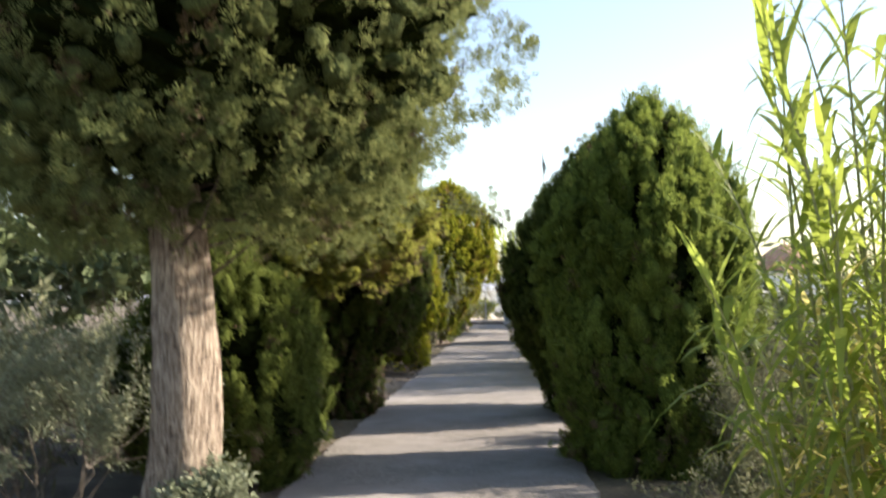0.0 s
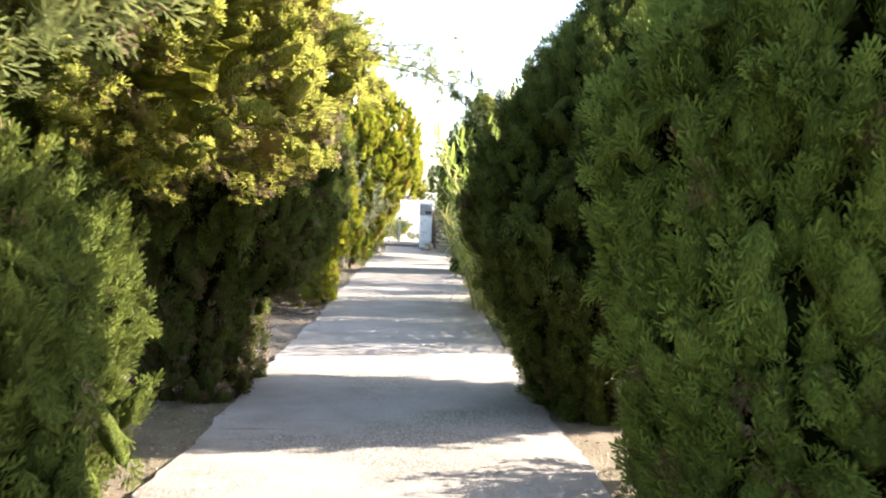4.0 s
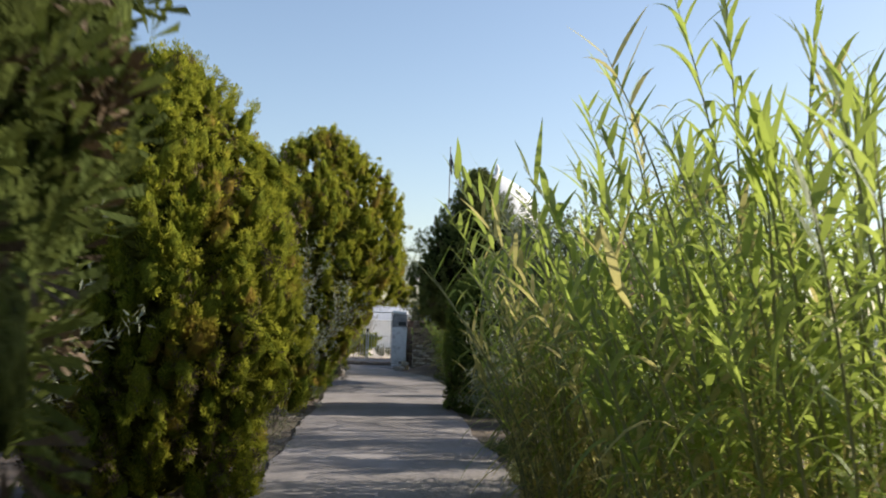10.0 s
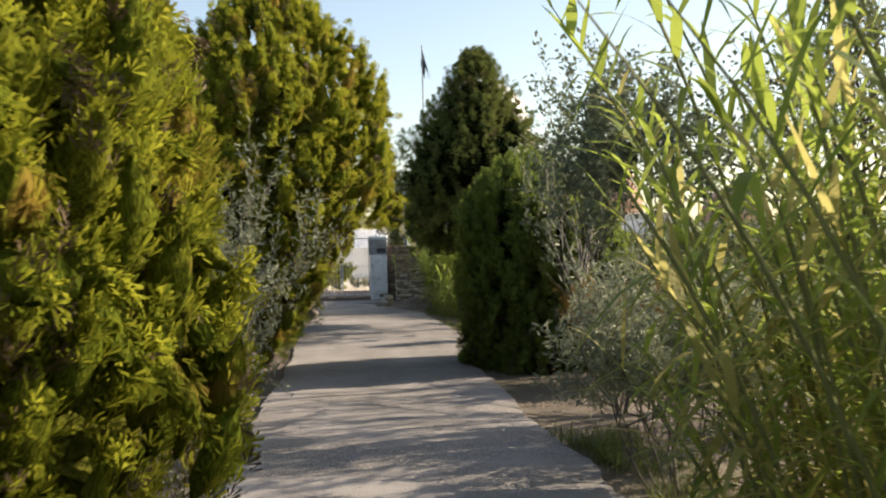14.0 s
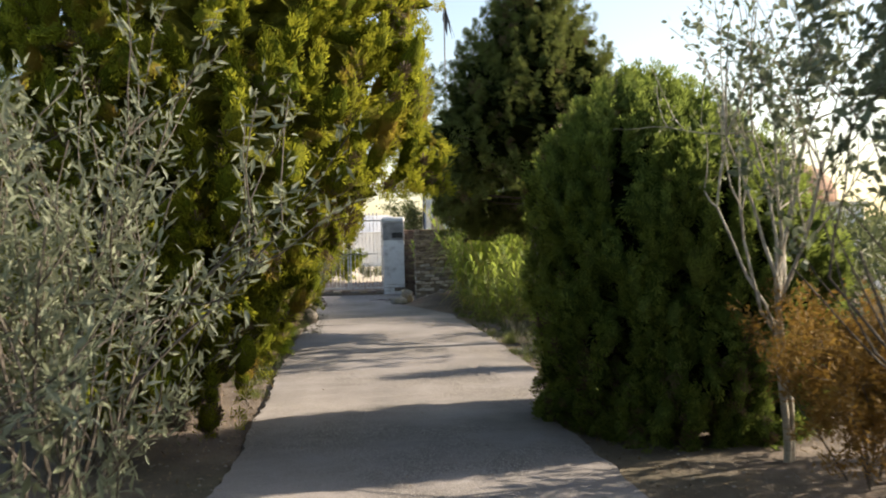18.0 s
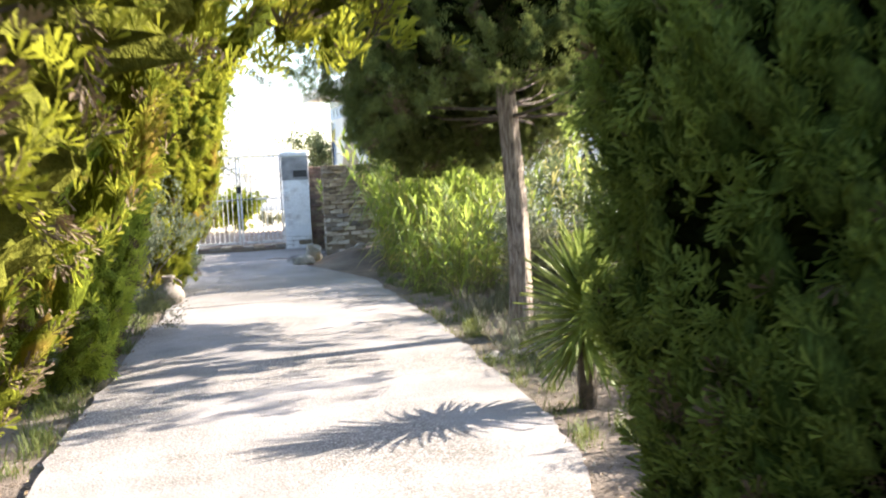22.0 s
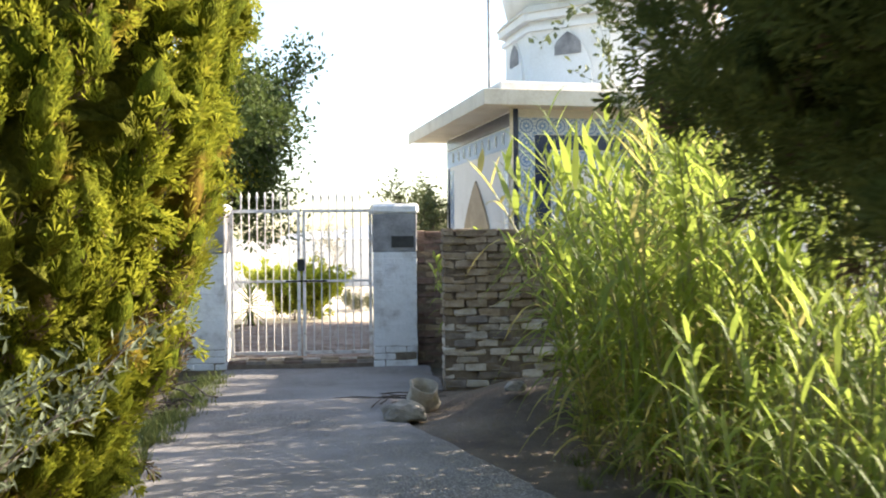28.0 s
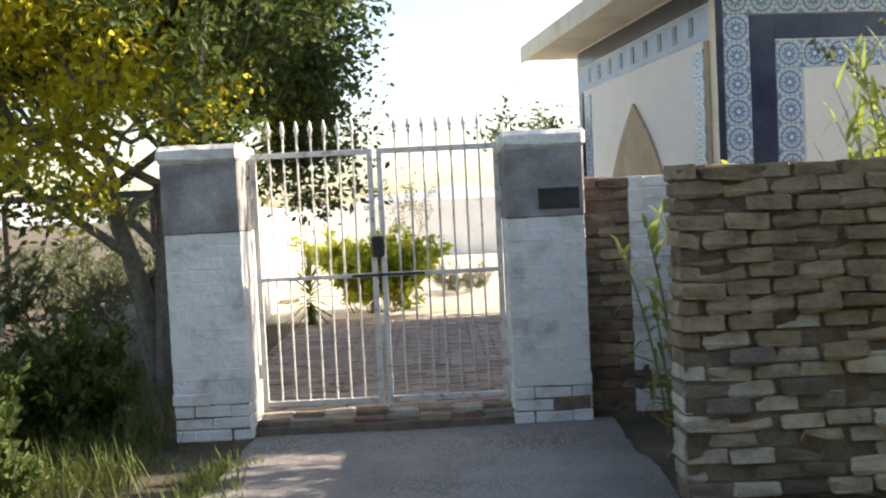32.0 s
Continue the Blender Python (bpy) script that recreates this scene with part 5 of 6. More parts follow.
shrub(2.9, 28.7, 1.15, 0.9, 415, SILVER, "silvery small-leaved shrub under the slender tree", stems=12, levels=3, each=4, size=0.05, group="silver shrubs")
shrub(3.25, 31.9, 1.05, 0.9, 406, RUST, "rusty brown dry shrub in the scrub", stems=14, levels=3, each=5, size=0.05, group="dry shrubs")
shrub(-1.4, 42.9, 1.75, 1.1, 407, SAGE, "grey-leaved twiggy shrub by the clay pot", stems=12, levels=2, kids=4, each=6, size=0.07, group="silver shrubs")
shrub(-1.15, 41.3, 0.8, 0.8, 410, SCRUB, "low dry shrub with pale leaves", stems=12, levels=2, each=5, size=0.045, group="dry shrubs")
shrub(-2.0, 33.4, 0.9, 1.2, 413, SCRUB, "low dry shrub under the tall evergreen", stems=12, levels=2, each=5, size=0.055, group="dry shrubs")
shrub(-1.9, 36.6, 1.0, 1.2, 414, OLIVE, "low green shrub between the evergreens", stems=12, levels=2, each=5, size=0.06, shape=OVAL, group="green shrubs")
for sx, sy, sh, k in ((3.5, 38.9, 0.75, 5), (4.1, 37.4, 0.9, 6), (3.5, 41.9, 0.9, 7), (4.4, 40.4, 1.1, 8), (3.2, 36.2, 0.6, 9)):
    shrub(sx, sy, sh, 1.2, 420 + k, SCRUB if k % 2 else RUST_DULL, "tangled brown and green scrub behind the juniper trunk", stems=12, levels=2, kids=4, each=5, size=0.05, group="dry shrubs")
for sx, sy, sh, k in ((-2.3, 49.6, 0.8, 11), (-3.2, 50.6, 1.0, 12), (-2.6, 52.2, 0.9, 13), (-3.9, 48.6, 0.9, 14)):
    shrub(sx, sy, sh, 1.3, 420 + k, DARKLEAF, "dark green bushy growth on the bank by the gate", stems=12, levels=2, kids=4, each=6, size=0.075, shape=OVAL, group="green shrubs")
# Added behind the reeds only to keep sun off the ground by the gate.
shrub(4.9, 50.5, 3.5, 2.2, 440, OLIVE, "tall leafy shrub added out of sight to shade the forecourt", stems=12, levels=3, kids=3, each=3, size=0.1, shape=OVAL, group="green shrubs")
shrub(-2.35, 9.9, 1.35, 1.2, 416, SILVER, "pale silvery shrub beside the tall juniper", stems=10, levels=3, each=4, size=0.06, group="silver shrubs")
shrub(-0.98, 9.25, 0.5, 0.4, 411, SILVER, "low pale green shrub at the trunk's foot", stems=10, levels=2, each=6, size=0.06, shape=OVAL, group="green shrubs")
for sx, sy, sh, k in ((3.25, 10.7, 1.15, 1), (3.9, 11.8, 1.3, 2), (3.7, 9.4, 1.0, 3), (2.9, 8.9, 0.8, 4)):
    shrub(sx, sy, sh, 1.1, 420 + k, SCRUB, "grey-green twiggy shrub under the evergreen and reeds", stems=12, levels=2, kids=4, each=5, size=0.05, group="dry shrubs")
shrub(2.3, 13.6, 0.9, 0.7, 412, OLIVE, "small leafy shrub under the evergreen", stems=8, levels=2, each=5, size=0.05, shape=OVAL, group="green shrubs")


def small_tree(x, y, height, crown, seed, leaf, label, trunk_r=0.05, bark=BARK_PALE, each=4, size=0.07, shape=OVAL, levels=4, kids=3, spread=0.55, fork=0.35, stems=1, name="broadleaf_tree", extra=None, up=0.22, lean=(0, 0), clear=None, jitter=0.03):
    rng = np.random.default_rng(seed)
    root = thing(name, (x, y, -0.08), label, "tree")
    lines, tips = [], []
    for k in range(stems):
        d = unit(np.array([rng.normal(0, 0.14) + lean[0], rng.normal(0, 0.14) + lean[1], 1.0]))
        n = 7
        p = np.array([rng.normal(0, 0.05), rng.normal(0, 0.05), -0.05])
        pts = [p]
        for _ in range(n - 1):
            d = unit(d + rng.normal(0, 0.06, 3))
            p = p + d * height * fork / (n - 1)
            pts.append(p)
        pts = np.array(pts)
        lines.append((pts, trunk_r * np.linspace(1.2, 0.75, n)))
        for j in range(5):
            a = j * 1.257 + rng.normal(0, 0.3)
            nd = unit(np.array([np.cos(a) * crown, np.sin(a) * crown, height * 0.42]))
            grow(rng, pts[-1 - (j % 3)], nd, height * 0.27, trunk_r * 0.55, levels - 1, lines, tips, spread, kids, 0.0, up)
        if clear is not None:
            lines = [l for l in lines if clear(l[0][:, 0] + x).all()]
        tv, tf = tubes(lines, 6)
        part("trunk", mesh_np("trunk", tv, tf, [bark], smooth=True), None, root)
        lines = []
    if clear is not None:
        tips = [t for t in tips if clear(t[:, 0] + x).all()]
    v, f = leaves_on(rng, tips, each, size, shape, jitter=jitter)
    mats, mi = [leaf], np.zeros(len(f), int)
    if extra:
        mats.append(extra)
        c = v[f].mean(1)
        s = np.sin(c[:, 0] * 2.2 + 1) + np.sin(c[:, 1] * 2.9) + np.sin(c[:, 2] * 3.1) + rng.normal(0, 0.5, len(f)) - c[:, 0] * 1.1 + (c[:, 2] - 3.2) * 0.3
        mi = (s > -0.35).astype(int)
    part("crown", mesh_np("crown", v, f, mats, mi), None, root)
    return root


small_tree(2.6, 29.9, 4.4, 0.65, 501, SAGE, "slender grey-green tree with small leaves and open branches", 0.02, BARK_GREY, each=9, size=0.06, levels=4, stems=2, fork=0.16, clear=lambda x: x > 1.85)
small_tree(3.0, 32.6, 3.6, 0.6, 502, OLIVE, "slight tree with pale bare stems and few leaves", 0.024, BARK_PALE, each=3, size=0.045, levels=3, stems=2, fork=0.4, up=0.4)
small_tree(5.2, 30.5, 4.6, 1.5, 503, OLIVE, "grey-green tree with small leaves behind the reeds", 0.05, BARK_DARK, each=4, size=0.07, levels=4, stems=2)
small_tree(-2.5, 55.0, 5.4, 3.0, 504, DARKLEAF, "leafy tree with yellow and dark green foliage outside the gate", 0.1, BARK_ASH, each=22, size=0.09, jitter=0.12, levels=4, kids=4, stems=2, extra=YELLOW, fork=0.37, up=0.1)


# ---- giant reeds ----
def reeds(x, y, rx, ry, n, h0, h1, seed, label, dry=0.12, lean=0.18, blade=0.55, bias=(0, 0), clear=None, z=-0.08, wide=0.046, tawny=0.62):
    """Canes with two ranks of long strap leaves each, sheathed low down, fanned out upright at the top."""
    rng = np.random.default_rng(seed)
    root = thing("reed_clump", (x, y, z), label, "reeds", group="giant reeds")
    lines, bases, ways, lens, wids, drops, kinds = [], [], [], [], [], [], []
    for k in range(n):
        a, q = rng.uniform(0, 2 * np.pi), np.sqrt(rng.random())
        p0 = np.array([np.cos(a) * rx * q, np.sin(a) * ry * q, 0.0])
        h = rng.uniform(h0, h1) * (1.0 - 0.25 * q)
        tilt = np.array([np.cos(a) * lean * q + rng.normal(0, 0.1) + bias[0], np.sin(a) * lean * q + rng.normal(0, 0.1) + bias[1]])
        s = np.linspace(0, 1, 9)
        pts = np.stack([p0[0] + tilt[0] * h * (0.4 * s + 0.6 * s ** 2), p0[1] + tilt[1] * h * (0.4 * s + 0.6 * s ** 2), h * (s - 0.06 * s ** 4)], -1)
        lines.append((pts, np.interp(s, [0, 0.8, 1], [0.01, 0.007, 0.002])))
        is_dry = rng.random() < dry
        plane = rng.uniform(0, np.pi)
        m = int(h / 0.075)
        for j in range(m):
            u = 0.06 + 0.94 * j / m
            b = np.array([np.interp(u, s, pts[:, i]) for i in range(3)])
            az = (j % 2) * np.pi + plane + rng.normal(0, 0.4)
            rise = rng.uniform(1.1, 2.6) if u > 0.8 else rng.uniform(0.45, 1.5)
            bases.append(b)
            ways.append([np.cos(az) + tilt[0], np.sin(az) + tilt[1], rise])
            lens.append(blade * rng.uniform(0.6, 1.25) * (0.62 + 0.5 * np.sin(u * np.pi)))
            wids.append(rng.uniform(0.5, 1.1) * wide)
            drops.append(rng.uniform(0.25, 1.1) if u < 0.85 else rng.uniform(0.1, 0.5))
            kinds.append(1 if (is_dry or (u < 0.4 and rng.random() < tawny)) else 0)
    bases, ways = np.array(bases), np.array(ways)
    lens, wids, drops, kinds = map(np.array, (lens, wids, drops, kinds))
    if clear is not None:
        tip = bases + unit(ways) * lens[:, None]
        ok = clear(bases[:, 0] + x, bases[:, 1] + y, bases[:, 2]) & clear(tip[:, 0] + x, tip[:, 1] + y, tip[:, 2])
        bases, ways, lens, wids, drops, kinds = bases[ok], ways[ok], lens[ok], wids[ok], drops[ok], kinds[ok]
    v, f = ribbons(bases, ways, lens, wids, drops, 6, (0.5, 0.95, 1.0, 0.72, 0.4, 0.03))
    part("foliage", mesh_np("foliage", v, f, [REED, REED_DRY], np.repeat(kinds, 5), smooth=True), None, root)
    sv, sf = tubes(lines, 5)
    part("canework", mesh_np("canework", sv, sf, [REED_STEM]), None, root)
    return root


reeds(2.85, 7.2, 0.5, 0.8, 60, 1.4, 4.2, 601, "tall green giant reeds at the path's edge", clear=lambda x, y, z: x > 1.6, bias=(0.0, 0.02))
reeds(2.6, 20.9, 0.8, 1.9, 110, 1.5, 3.4, 602, "tall dense giant reeds leaning towards the path", dry=0.08, clear=lambda x, y, z: (x > 1.05) | ((x > 0.65) & (z > 1.0)), bias=(-0.12, 0))
reeds(2.75, 24.4, 0.85, 1.7, 84, 1.6, 4.3, 603, "tall dense giant reeds with arching blades", dry=0.08, clear=lambda x, y, z: (x > 1.05) | ((x > 0.6) & (z > 1.0)), bias=(-0.13, -0.04))
reeds(2.95, 22.0, 0.6, 1.2, 24, 3.2, 4.7, 610, "very tall giant reeds with broad arching blades", dry=0.08, blade=0.6, clear=lambda x, y, z: (x > 1.15) | ((x > 0.8) & (z > 1.2)), bias=(-0.06, 0))
reeds(1.98, 23.9, 0.4, 1.2, 62, 1.3, 3.0, 608, "giant reeds bent low towards the path", dry=0.4, wide=0.034, clear=lambda x, y, z: (x > 1.1) | ((x > 0.7) & (z > 0.9)), bias=(-0.2, -0.05))
reeds(3.12, 46.9, 0.9, 1.6, 150, 1.5, 3.2, 604, "dense green giant reeds beside the brick wall", dry=0.06, tawny=0.3, clear=lambda x, y, z: x > 1.2, blade=0.58, bias=(-0.05, 0))
reeds(3.2, 44.2, 1.0, 1.3, 120, 0.7, 1.65, 605, "low dense reeds with a few tawny blades", dry=0.06, tawny=0.15, clear=lambda x, y, z: x > 1.7, blade=0.45, wide=0.034)
reeds(4.9, 45.6, 1.1, 2.0, 100, 1.2, 2.4, 606, "dense green giant reeds behind the others", dry=0.3, blade=0.45, wide=0.034)
# Reeds grow here; height and spread are stretched to shade the forecourt.
reeds(3.85, 50.6, 0.6, 2.2, 90, 2.3, 3.5, 611, "tall giant reeds at the wall's end, extended to shade the forecourt", dry=0.12, clear=lambda x, y, z: x > 3.3)
# Some shoots grow here; the rest is added to break up the sun.
reeds(2.3, 51.2, 0.4, 0.5, 34, 1.4, 2.15, 609, "reeds between the two brick walls, thickened to dapple the forecourt", dry=0.1, blade=0.34, clear=lambda x, y, z: (x > 1.62) & (y > 50.4) & (y < 52.15))
reeds(1.8, 51.3, 0.15, 0.5, 4, 1.3, 2.0, 607, "few reed shoots between the two walls", dry=0.0, blade=0.32, bias=(-0.1, -0.15))


# ---- yucca ----
def yucca(x, y, trunk_h, n, length, seed, label):
    rng = np.random.default_rng(seed)
    root = thing("yucca", (x, y, -0.08), label, "yucca", group="yuccas")
    zz = np.linspace(-0.05, trunk_h, 9)
    tv, tf = tubes([(np.stack([0.01 * np.sin(zz * 9), 0 * zz, zz], -1), 0.05 + 0.012 * rng.random(9))], 9, 0.15)
    part("trunk", mesh_np("trunk", tv, tf, [BARK_DARK]), None, root)
    kinds = []
    for k in range(4):
        v, f = ribbons(np.zeros((1, 3)), np.array([[0.0, 1, 0.0]]), np.array([length * (0.85 + 0.08 * k)]), np.array([0.036]), np.array([0.04 + 0.03 * k]), 5, (0.6, 1, 0.9, 0.55, 0.03))
        fold = v.copy()
        mid = (v[0::2] + v[1::2]) / 2 - [0, 0, 0.008]
        vv = np.concatenate([fold[0::2], mid, fold[1::2]])
        i = np.arange(4)
        ff = np.concatenate([np.stack([i, i + 5, i + 6, i + 1], -1), np.stack([i + 5, i + 10, i + 11, i + 6], -1)])
        kinds.append(mesh_np("blade", vv, ff, [YUCCA], smooth=True))
    for k in range(n):
        u = (k + 0.5) / n
        el = 90 - 135 * u ** 0.9
        ob = part("blade", kinds[k % 4], None, root)
        ob.matrix_basis = pose(0, 0, trunk_h + 0.36 * (1 - u) - 0.02, el + rng.normal(0, 4), rng.normal(0, 10), k * 137.5 + rng.normal(0, 6))
    return root


yucca(2.42, 37.35, 0.5, 290, 0.42, 701, "spiky green yucca rosette on a short trunk")
yucca(-1.45, 58.4, 0.35, 60, 0.45, 702, "spiky yucca in the courtyard")
shrub(-0.7, 59.7, 1.2, 1.4, 703, LIMELEAF, "bright yellow-green bush in the courtyard", stems=22, levels=2, kids=3, each=5, size=0.12, shape=OVAL, name="bush", category="bush")
shrub(0.6, 62.5, 0.6, 1.2, 704, SCRUB, "low dry bush in the courtyard", stems=10, levels=2, each=4, size=0.06, name="bush", category="bush")
small_tree(-0.3, 66.0, 2.6, 0.9, 705, SCRUB, "thin young tree in the courtyard", 0.03, BARK_PALE, each=2, size=0.06, levels=3)
small_tree(1.92, 59.9, 3.5, 1.0, 706, OLIVE, "small leafy tree beside the shrine wall", 0.045, BARK_DARK, each=16, size=0.085, levels=3, kids=4, jitter=0.1)

# ---- background bushes and trees ----
bush_a = shrub(-7.0, 8.5, 1.5, 2.0, 801, SCRUB, "grey-green scrub bush in the dry field", name="field_bush", stems=8, levels=2, sides=3, each=1.6, size=0.17, group="field bushes", category="bush")
bush_b = shrub(-5.6, 12.0, 1.2, 1.7, 802, SILVER, "pale grey scrub bush in the dry field", name="field_bush", stems=8, levels=2, sides=3, each=1.6, size=0.16, group="field bushes", category="bush")
bush_c = shrub(6.6, 36.0, 2.0, 2.4, 803, OLIVE, "feathery green bush in the dry field", name="field_bush", stems=10, levels=2, sides=3, each=1.6, size=0.19, group="field bushes", category="bush")
rng = np.random.default_rng(81)
spots = [(-2.95, 12.4), (-3.5, 14.2), (-4.5, 15.6), (-4.1, 12.6), (-5.4, 18.2), (-6.2, 21.0), (-3.4, 16.8), (-7.4, 24.0), (-3.0, 10.4), (-3.9, 11.3), (-4.4, 9.2), (-5.0, 7.4), (-6.2, 10.6), (-8.2, 13.5), (-9.5, 10.0), (-7.2, 16.0), (-10.5, 18.0), (-12.0, 14.0), (-5.5, 23.0), (-6.5, 34.0),
         (5.2, 12.5), (4.6, 16.0), (5.8, 14.0), (7.5, 18.0), (6.2, 27.0), (5.4, 33.0), (5.0, 37.0), (5.6, 39.5), (7.8, 41.0), (4.6, 41.2), (9.0, 36.0), (8.5, 30.0), (10.0, 44.0), (6.8, 43.5), (11.5, 39.0),
         (5.6, 43.6), (6.4, 46.8), (7.4, 44.8), (8.6, 47.6), (9.8, 49.5), (6.2, 41.5), (-4.2, 50.0), (-5.6, 53.5), (-6.5, 57.0), (-8.0, 60.0), (-4.9, 47.0), (-9.5, 55.0), (-12, 62), (5.0, 9.0), (4.2, 6.4), (6.0, 7.6),
         (4.3, 43.2), (5.2, 44.4), (5.9, 42.6), (-3.4, 51.6), (-4.6, 56.0), (-6.9, 51.0), (-8.2, 53.6), (-3.6, 58.5),
         (-4.6, 59.6), (-5.8, 62.0), (-7.2, 64.5), (-9.4, 62.5), (-11.0, 66.5), (-6.0, 67.5), (-8.6, 70.0), (-12.5, 72.0), (-5.2, 72.5), (-10.2, 58.0), (-13.5, 60.5)]
for i, (bx, by) in enumerate(spots):
    src = (bush_a, bush_b, bush_c)[(0 if bx < 0 else 2) if i % 3 else 1]
    s = rng.uniform(0.7, 1.25)
    copy_thing(src, pose(bx, by, -0.08, 0, 0, rng.uniform(0, 360)) @ Matrix.Diagonal((s, s, s * rng.uniform(0.8, 1.1), 1)))

rng = np.random.default_rng(82)
far_a = shrub(-14, 40, 4.6, 4.5, 811, FAR, "rounded bushy field tree far behind", stems=9, levels=2, sides=3, each=1, size=0.75, shape=OVAL, name="field_tree", category="tree", group="field trees")
far_b = shrub(-20, 48, 5.6, 6.0, 812, FAR, "spreading bushy field tree far behind", stems=10, levels=2, sides=3, each=1, size=0.85, shape=OVAL, name="field_tree", category="tree", group="field trees")
for i in range(34):
    a = rng.uniform(0, 1)
    bx = rng.uniform(-70, 75)
    by = rng.uniform(82, 130)
    if -18 < bx < 26:
        bx += 46 if bx > 4 else -36
    if i < 14:
        bx, by = rng.uniform(-45, -14), rng.uniform(20, 80)
    elif i < 22:
        bx, by = rng.uniform(22, 50), rng.uniform(20, 75)
    s = rng.uniform(0.5, 1.0)
    copy_thing((far_a, far_b)[i % 2], pose(bx, by, -0.08, 0, 0, rng.uniform(0, 360)) @ Matrix.Diagonal((s, s, s, 1)))


# ---- grass, litter and pebbles ----
def tufts(name, spots, n, h0, h1, seed, leaf, label, wide=0.006, loose=0.07):
    rng = np.random.default_rng(seed)
    c = np.array(spots)[rng.integers(len(spots), size=n)] + rng.normal(0, loose, (n, 2))
    z = ground_height(c[:, 0], c[:, 1])
    az = rng.uniform(0, 2 * np.pi, n)
    ways = np.stack([np.cos(az) * 0.5, np.sin(az) * 0.5, rng.uniform(0.6, 1.6, n)], -1)
    v, f = ribbons(np.stack([c[:, 0], c[:, 1], z], -1), ways, rng.uniform(h0, h1, n), rng.uniform(0.6, 1.4, n) * wide, rng.uniform(0.1, 0.6, n), 3, (0.8, 1, 0.05))
    return tagged(part(name, mesh_np(name, v, f, [leaf])), label, "grass", kind="stuff")


def scatter(seed, n, xs, ys):
    r = np.random.default_rng(seed)
    return list(zip(r.uniform(*xs, n), r.uniform(*ys, n)))


tufts("grass", scatter(7, 110, (-1.2, -0.84), (43.5, 51.5)), 6000, 0.06, 0.24, 907, GRASS, "ragged green grass at the path's edge by the gate", 0.007, 0.05)
tufts("grass", scatter(1, 90, (-1.25, -0.9), (36, 49)), 5200, 0.06, 0.22, 901, GRASS, "short green grass along the path's edge", 0.006, 0.05)
tufts("grass", scatter(2, 160, (1.8, 2.5), (17, 29)), 9000, 0.08, 0.34, 902, GRASS, "green grass under the reeds", 0.006, 0.06)
tufts("grass", scatter(3, 70, (2.05, 2.6), (34, 47)), 3200, 0.05, 0.2, 903, GRASS, "thin green grass beside the path", 0.006, 0.05)
tufts("grass", scatter(4, 300, (-6.0, -1.7), (46.5, 56)), 9000, 0.1, 0.4, 904, GRASS, "rank grass outside the gate", 0.008, 0.14)
tufts("grass", scatter(5, 500, (-14, -2.6), (4, 24)), 8000, 0.1, 0.4, 905, SCRUB, "dry grey-green grass in the field", 0.01, 0.2)
tufts("grass", scatter(6, 400, (3.2, 11), (6, 45)), 8000, 0.1, 0.45, 906, SCRUB, "dry grass beside the reeds", 0.01, 0.2)


tufts("grass", scatter(8, 240, (2.5, 6.0), (35.5, 43.5)), 9000, 0.12, 0.5, 908, SCRUB, "tangled dry grass under the pale juniper", 0.009, 0.12)
tufts("grass", scatter(9, 200, (-4.6, -1.6), (45.5, 52.5)), 9000, 0.12, 0.45, 909, GRASS, "rank dark grass on the bank by the gate", 0.009, 0.14)


def litter(seed, n, xs, ys, label, size=0.035):
    rng = np.random.default_rng(seed)
    x, y = rng.uniform(*xs, n), rng.uniform(*ys, n)
    z = np.where((x > -0.8) & (x < 1.7), 0.012, ground_height(x, y) + 0.012)
    p = np.stack([x, y, z], -1)
    ahead = unit(np.stack([rng.normal(0, 1, n), rng.normal(0, 1, n), rng.normal(0, 0.25, n)], -1))
    v, f = stamp(OVAL, p, ahead, np.tile([0.1, 0.1, 1.0], (n, 1)) + rng.normal(0, 0.2, (n, 3)), size * rng.uniform(0.5, 1.4, n))
    return tagged(part("leaf_litter", mesh_np("leaf_litter", v, f, [LITTER])), label, "leaf litter", kind="stuff")


litter(911, 7000, (-1.9, -0.78), (8, 45), "dry fallen leaves along the path's edge")
litter(912, 3500, (1.74, 2.7), (6, 46), "dry fallen leaves under the trees")
litter(913, 420, (-0.75, 1.65), (4, 50), "scattered dry leaf scraps on the path", 0.022)

# pebbles
rng = np.random.default_rng(92)
n = 2600
tv = np.array([(1, 0, 0), (0.3, 0.9, 0), (-0.8, 0.5, 0), (-0.8, -0.5, 0), (0.3, -0.9, 0), (0, 0, 0.7)], float)
tf = np.array([(0, 1, 5), (1, 2, 5), (2, 3, 5), (3, 4, 5), (4, 0, 5)])
side = rng.random(n)
px = np.where(side < 0.4, rng.uniform(-1.5, -0.82, n), np.where(side < 0.75, rng.uniform(2.0, 2.9, n), rng.uniform(-0.75, 1.65, n)))
py = rng.uniform(4, 51, n)
pz = np.where((px > -0.8) & (px < 1.7), 0.002, ground_height(px, py))
turn = rng.uniform(0, 6.28, n)
size = rng.uniform(0.004, 0.014, n) * np.where((px > -0.8) & (px < 1.7), 0.5, 1.3)
ahead = np.stack([np.cos(turn), np.sin(turn), 0 * turn], -1)
v, f = stamp((tv, tf), np.stack([px, py, pz], -1), ahead, np.tile([0, 0, 1.0], (n, 1)), size)
tagged(part("pebbles", mesh_np("pebbles", v, f, [STONE])), "loose pebbles and grit on and beside the path", "pebbles", kind="stuff")

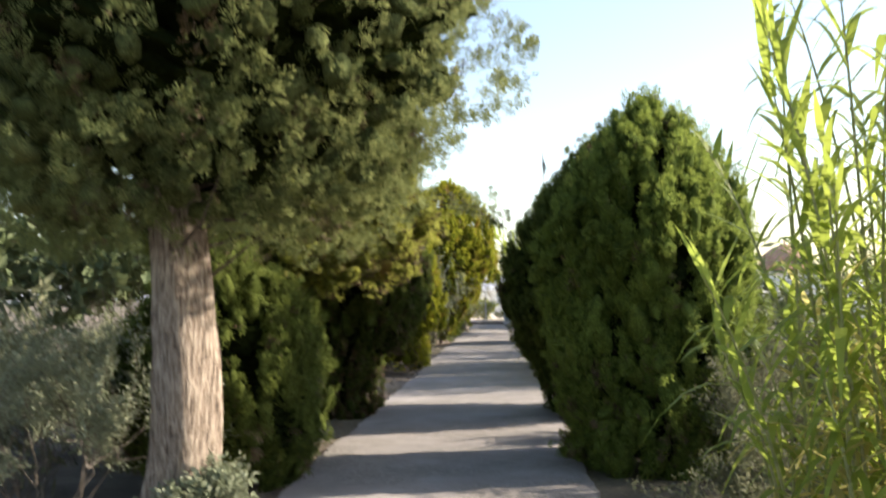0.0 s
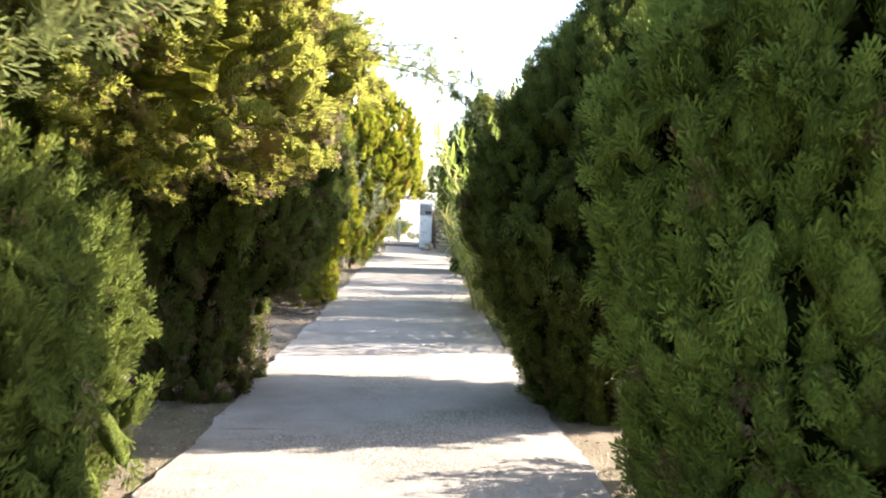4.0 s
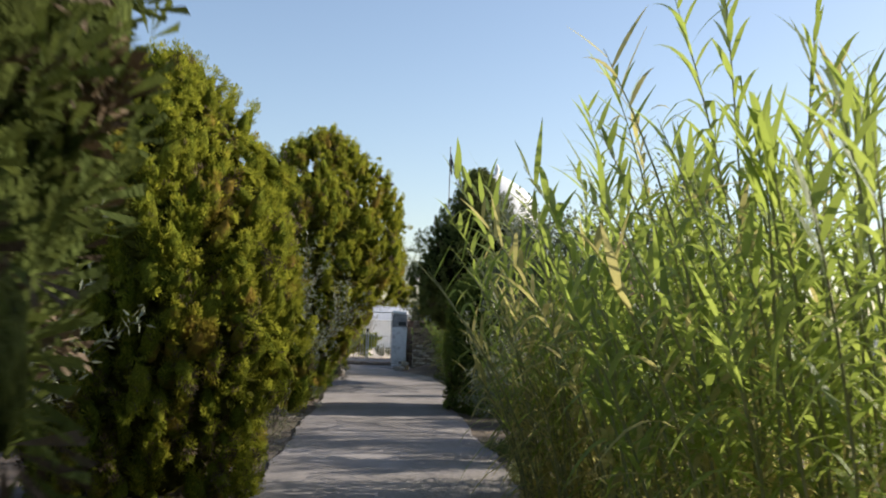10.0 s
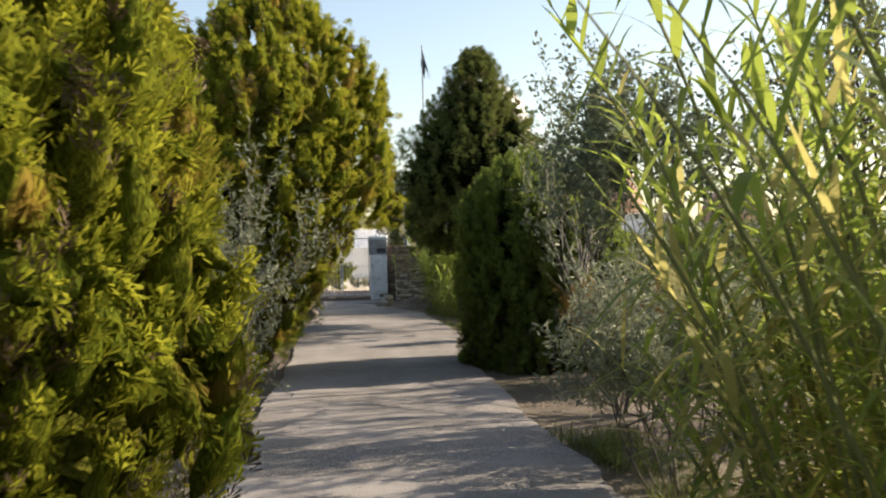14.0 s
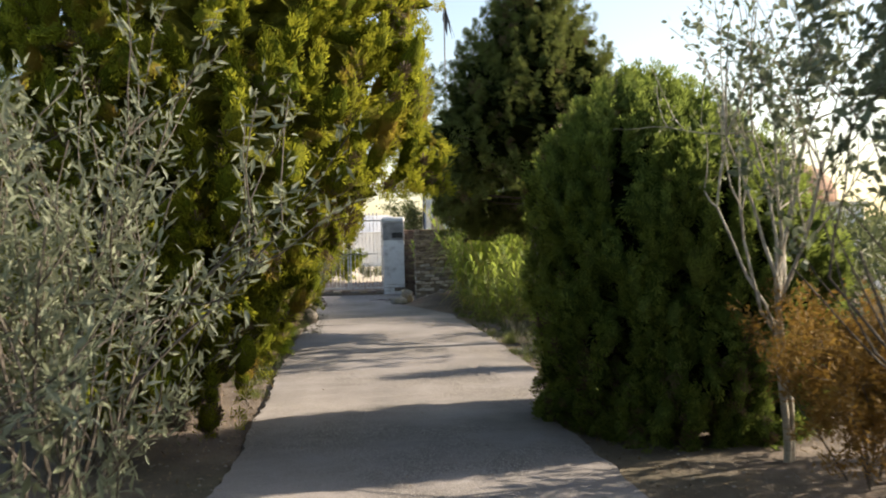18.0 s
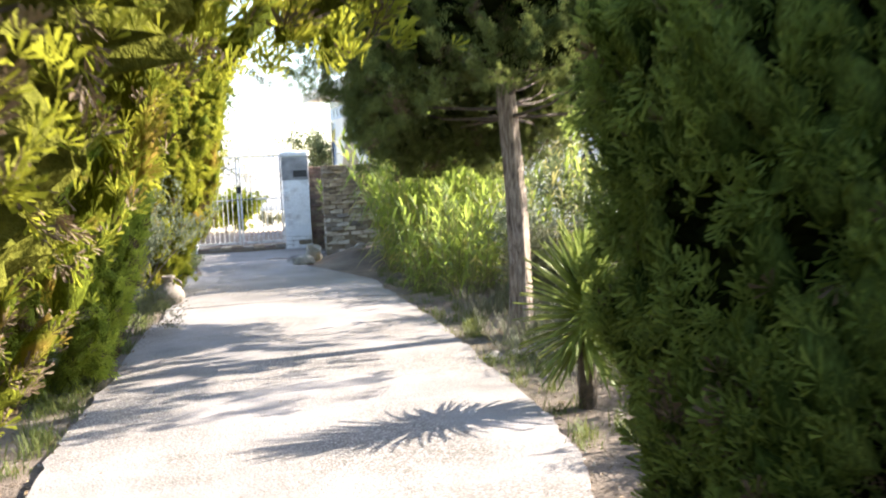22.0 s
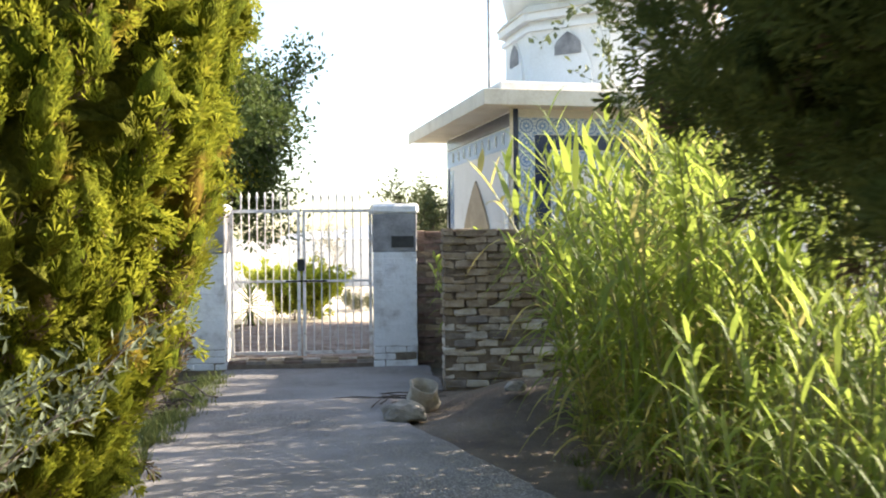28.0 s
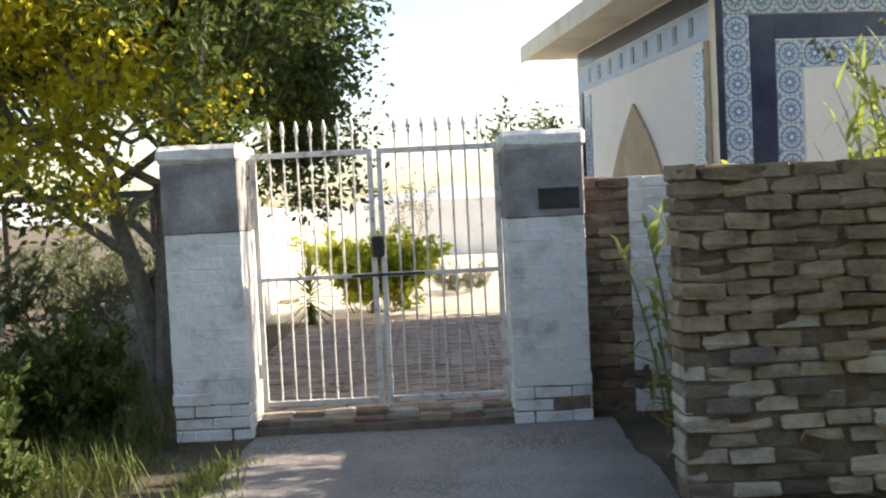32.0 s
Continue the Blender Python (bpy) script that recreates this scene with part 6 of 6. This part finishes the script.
# ---- small things ----
pot = thing("clay_pot", (-0.81, 44.08, -0.07), "round dusty clay water pot with a narrow neck, beside the path", "pot", turn=20)
part("body", lathe([(0.08, 0), (0.15, 0.05), (0.19, 0.13), (0.185, 0.2), (0.14, 0.27), (0.075, 0.31), (0.06, 0.33)], 24, 0.02), CLAY, pot)
part("neck", lathe([(0.06, 0.325), (0.058, 0.37), (0.085, 0.395), (0.088, 0.41), (0.07, 0.405), (0.05, 0.37), (0.045, 0.33)], 24), CLAY, pot)
s = np.linspace(0, 1, 9)
tv, tf = tubes([(np.stack([0.07 + 0.045 * np.sin(s * np.pi) + 0.08 * s, 0 * s, 0.375 - 0.12 * s], -1), np.full(9, 0.013))], 7)
part("handle", mesh_np("handle", tv, tf, [CLAY], smooth=True), None, pot)


def rock(name, at, r, seed, material, label, squash=0.7, turn=0):
    bm = bmesh.new()
    bmesh.ops.create_icosphere(bm, subdivisions=3, radius=1)
    for v in bm.verts:
        d = 1 + 0.28 * noise.noise(v.co * 1.4 + Vector((seed, 0, 0))) + 0.12 * noise.noise(v.co * 4 + Vector((0, seed, 0)))
        v.co = Vector((v.co.x * d * r * 1.2, v.co.y * d * r, max(-0.45, v.co.z) * d * r * squash))
    ob = part(name, bm, material)
    ob.matrix_basis = pose(*at, 0, 0, turn)
    return tagged(ob, label, "rubble")


rock("rubble_lump", (1.02, 48.35, 0.05), 0.17, 3, STONE, "rounded dusty lump of rubble on the path", 0.6)
rock("rubble_lump", (2.02, 48.45, 0.24), 0.08, 5, STONE, "small broken brick lump on the soil heap", 0.7)
rock("rubble_lump", (-1.35, 43.2, -0.05), 0.12, 8, STONE, "dusty stone by the path's edge", 0.6)
rng = np.random.default_rng(97)
for k in range(10):
    sx, sy = 1.95 + 0.13 * k + rng.normal(0, 0.04), 39.4 + rng.normal(0, 0.14)
    rock("stone", (sx, sy, float(ground_height(np.array(sx), np.array(sy)))), rng.uniform(0.035, 0.08), 20 + k, STONE, "small pale stone in the dust beside the path", 0.7, rng.uniform(0, 180))
sack = thing("torn_sack", (1.2, 48.75, 0.0), "torn pale sack lying open beside the rubble", "sack", turn=-15)
bm = lathe([(0.15, 0.0), (0.17, 0.08), (0.15, 0.2), (0.165, 0.29), (0.15, 0.3), (0.12, 0.2), (0.1, 0.06)], 22, 0.35)
part("cloth", bm, SACK, sack).matrix_basis = pose(0, 0, 0.03, 24, 14, 0) @ Matrix.Diagonal((0.85, 0.7, 0.8, 1))
part("flap", lathe([(0.14, 0.0), (0.16, 0.03), (0.08, 0.05), (0.02, 0.055)], 18, 0.4), SACK, sack).matrix_basis = pose(-0.12, -0.22, 0.01)


def twigs(name, spots, seed, material, label):
    rng = np.random.default_rng(seed)
    root = thing(name, (*spots[0], 0.0), label, "twigs")
    for x, y, length, turn in [(x + rng.normal(0, 0.12), y + rng.normal(0, 0.12), rng.uniform(0.3, 0.8), rng.uniform(0, 180)) for x, y in spots for _ in range(4)]:
        s = np.linspace(-0.5, 0.5, 6)
        a = radians(turn)
        z = float(ground_height(np.array(x), np.array(y))) if not -0.8 < x < 1.7 else 0.0
        pts = np.stack([x - spots[0][0] + np.cos(a) * s * length, y - spots[0][1] + np.sin(a) * s * length, z + 0.014 + 0.02 * np.abs(np.sin(s * 5)) + rng.normal(0, 0.006, 6)], -1)
        v, f = tubes([(pts, np.linspace(0.008, 0.003, 6))], 5)
        part("twig", mesh_np("twig", v, f, [material]), None, root)


twigs("fallen_twigs", [(0.75, 49.3), (1.1, 49.5)], 93, BARK_DARK, "dark fallen twigs on the concrete near the gate")
twigs("fallen_twigs", [(-1.15, 26.2), (-1.3, 25.4), (-1.1, 31.8)], 94, BARK_PALE, "pale dry twigs beside the path")


def brush_pile(x, y, wide, high, n, seed, label):
    """A heap of cut dry branches, lying across one another."""
    rng = np.random.default_rng(seed)
    root = thing("brush_pile", (x, y, float(ground_height(np.array(x), np.array(y)))), label, "brushwood")
    for k in range(n):
        a, lift = rng.uniform(0, np.pi), rng.random()
        c = np.array([rng.normal(0, wide * 0.3), rng.normal(0, wide * 0.3), 0.015 + high * lift * 0.8])
        s = np.linspace(-0.5, 0.5, 7)
        length = wide * rng.uniform(0.7, 1.3)
        z = np.maximum(c[2] + rng.normal(0, 0.12) * s * length + 0.04 * np.sin(s * 7 + k), 0.012)
        pts = np.stack([c[0] + np.cos(a) * s * length, c[1] + np.sin(a) * s * length + 0.05 * np.sin(s * 5 + k), z], -1)
        v, f = tubes([(pts, np.linspace(0.011, 0.003, 7))], 5)
        part("branch", mesh_np("branch", v, f, [BARK_DARK if k % 3 else BARK_GREY]), None, root)
    return root


brush_pile(-1.62, 49.0, 0.85, 0.42, 46, 95, "heap of dark dry cut branches beside the path")
brush_pile(-1.45, 22.6, 0.7, 0.25, 26, 96, "low heap of pale dry twigs under the evergreens")
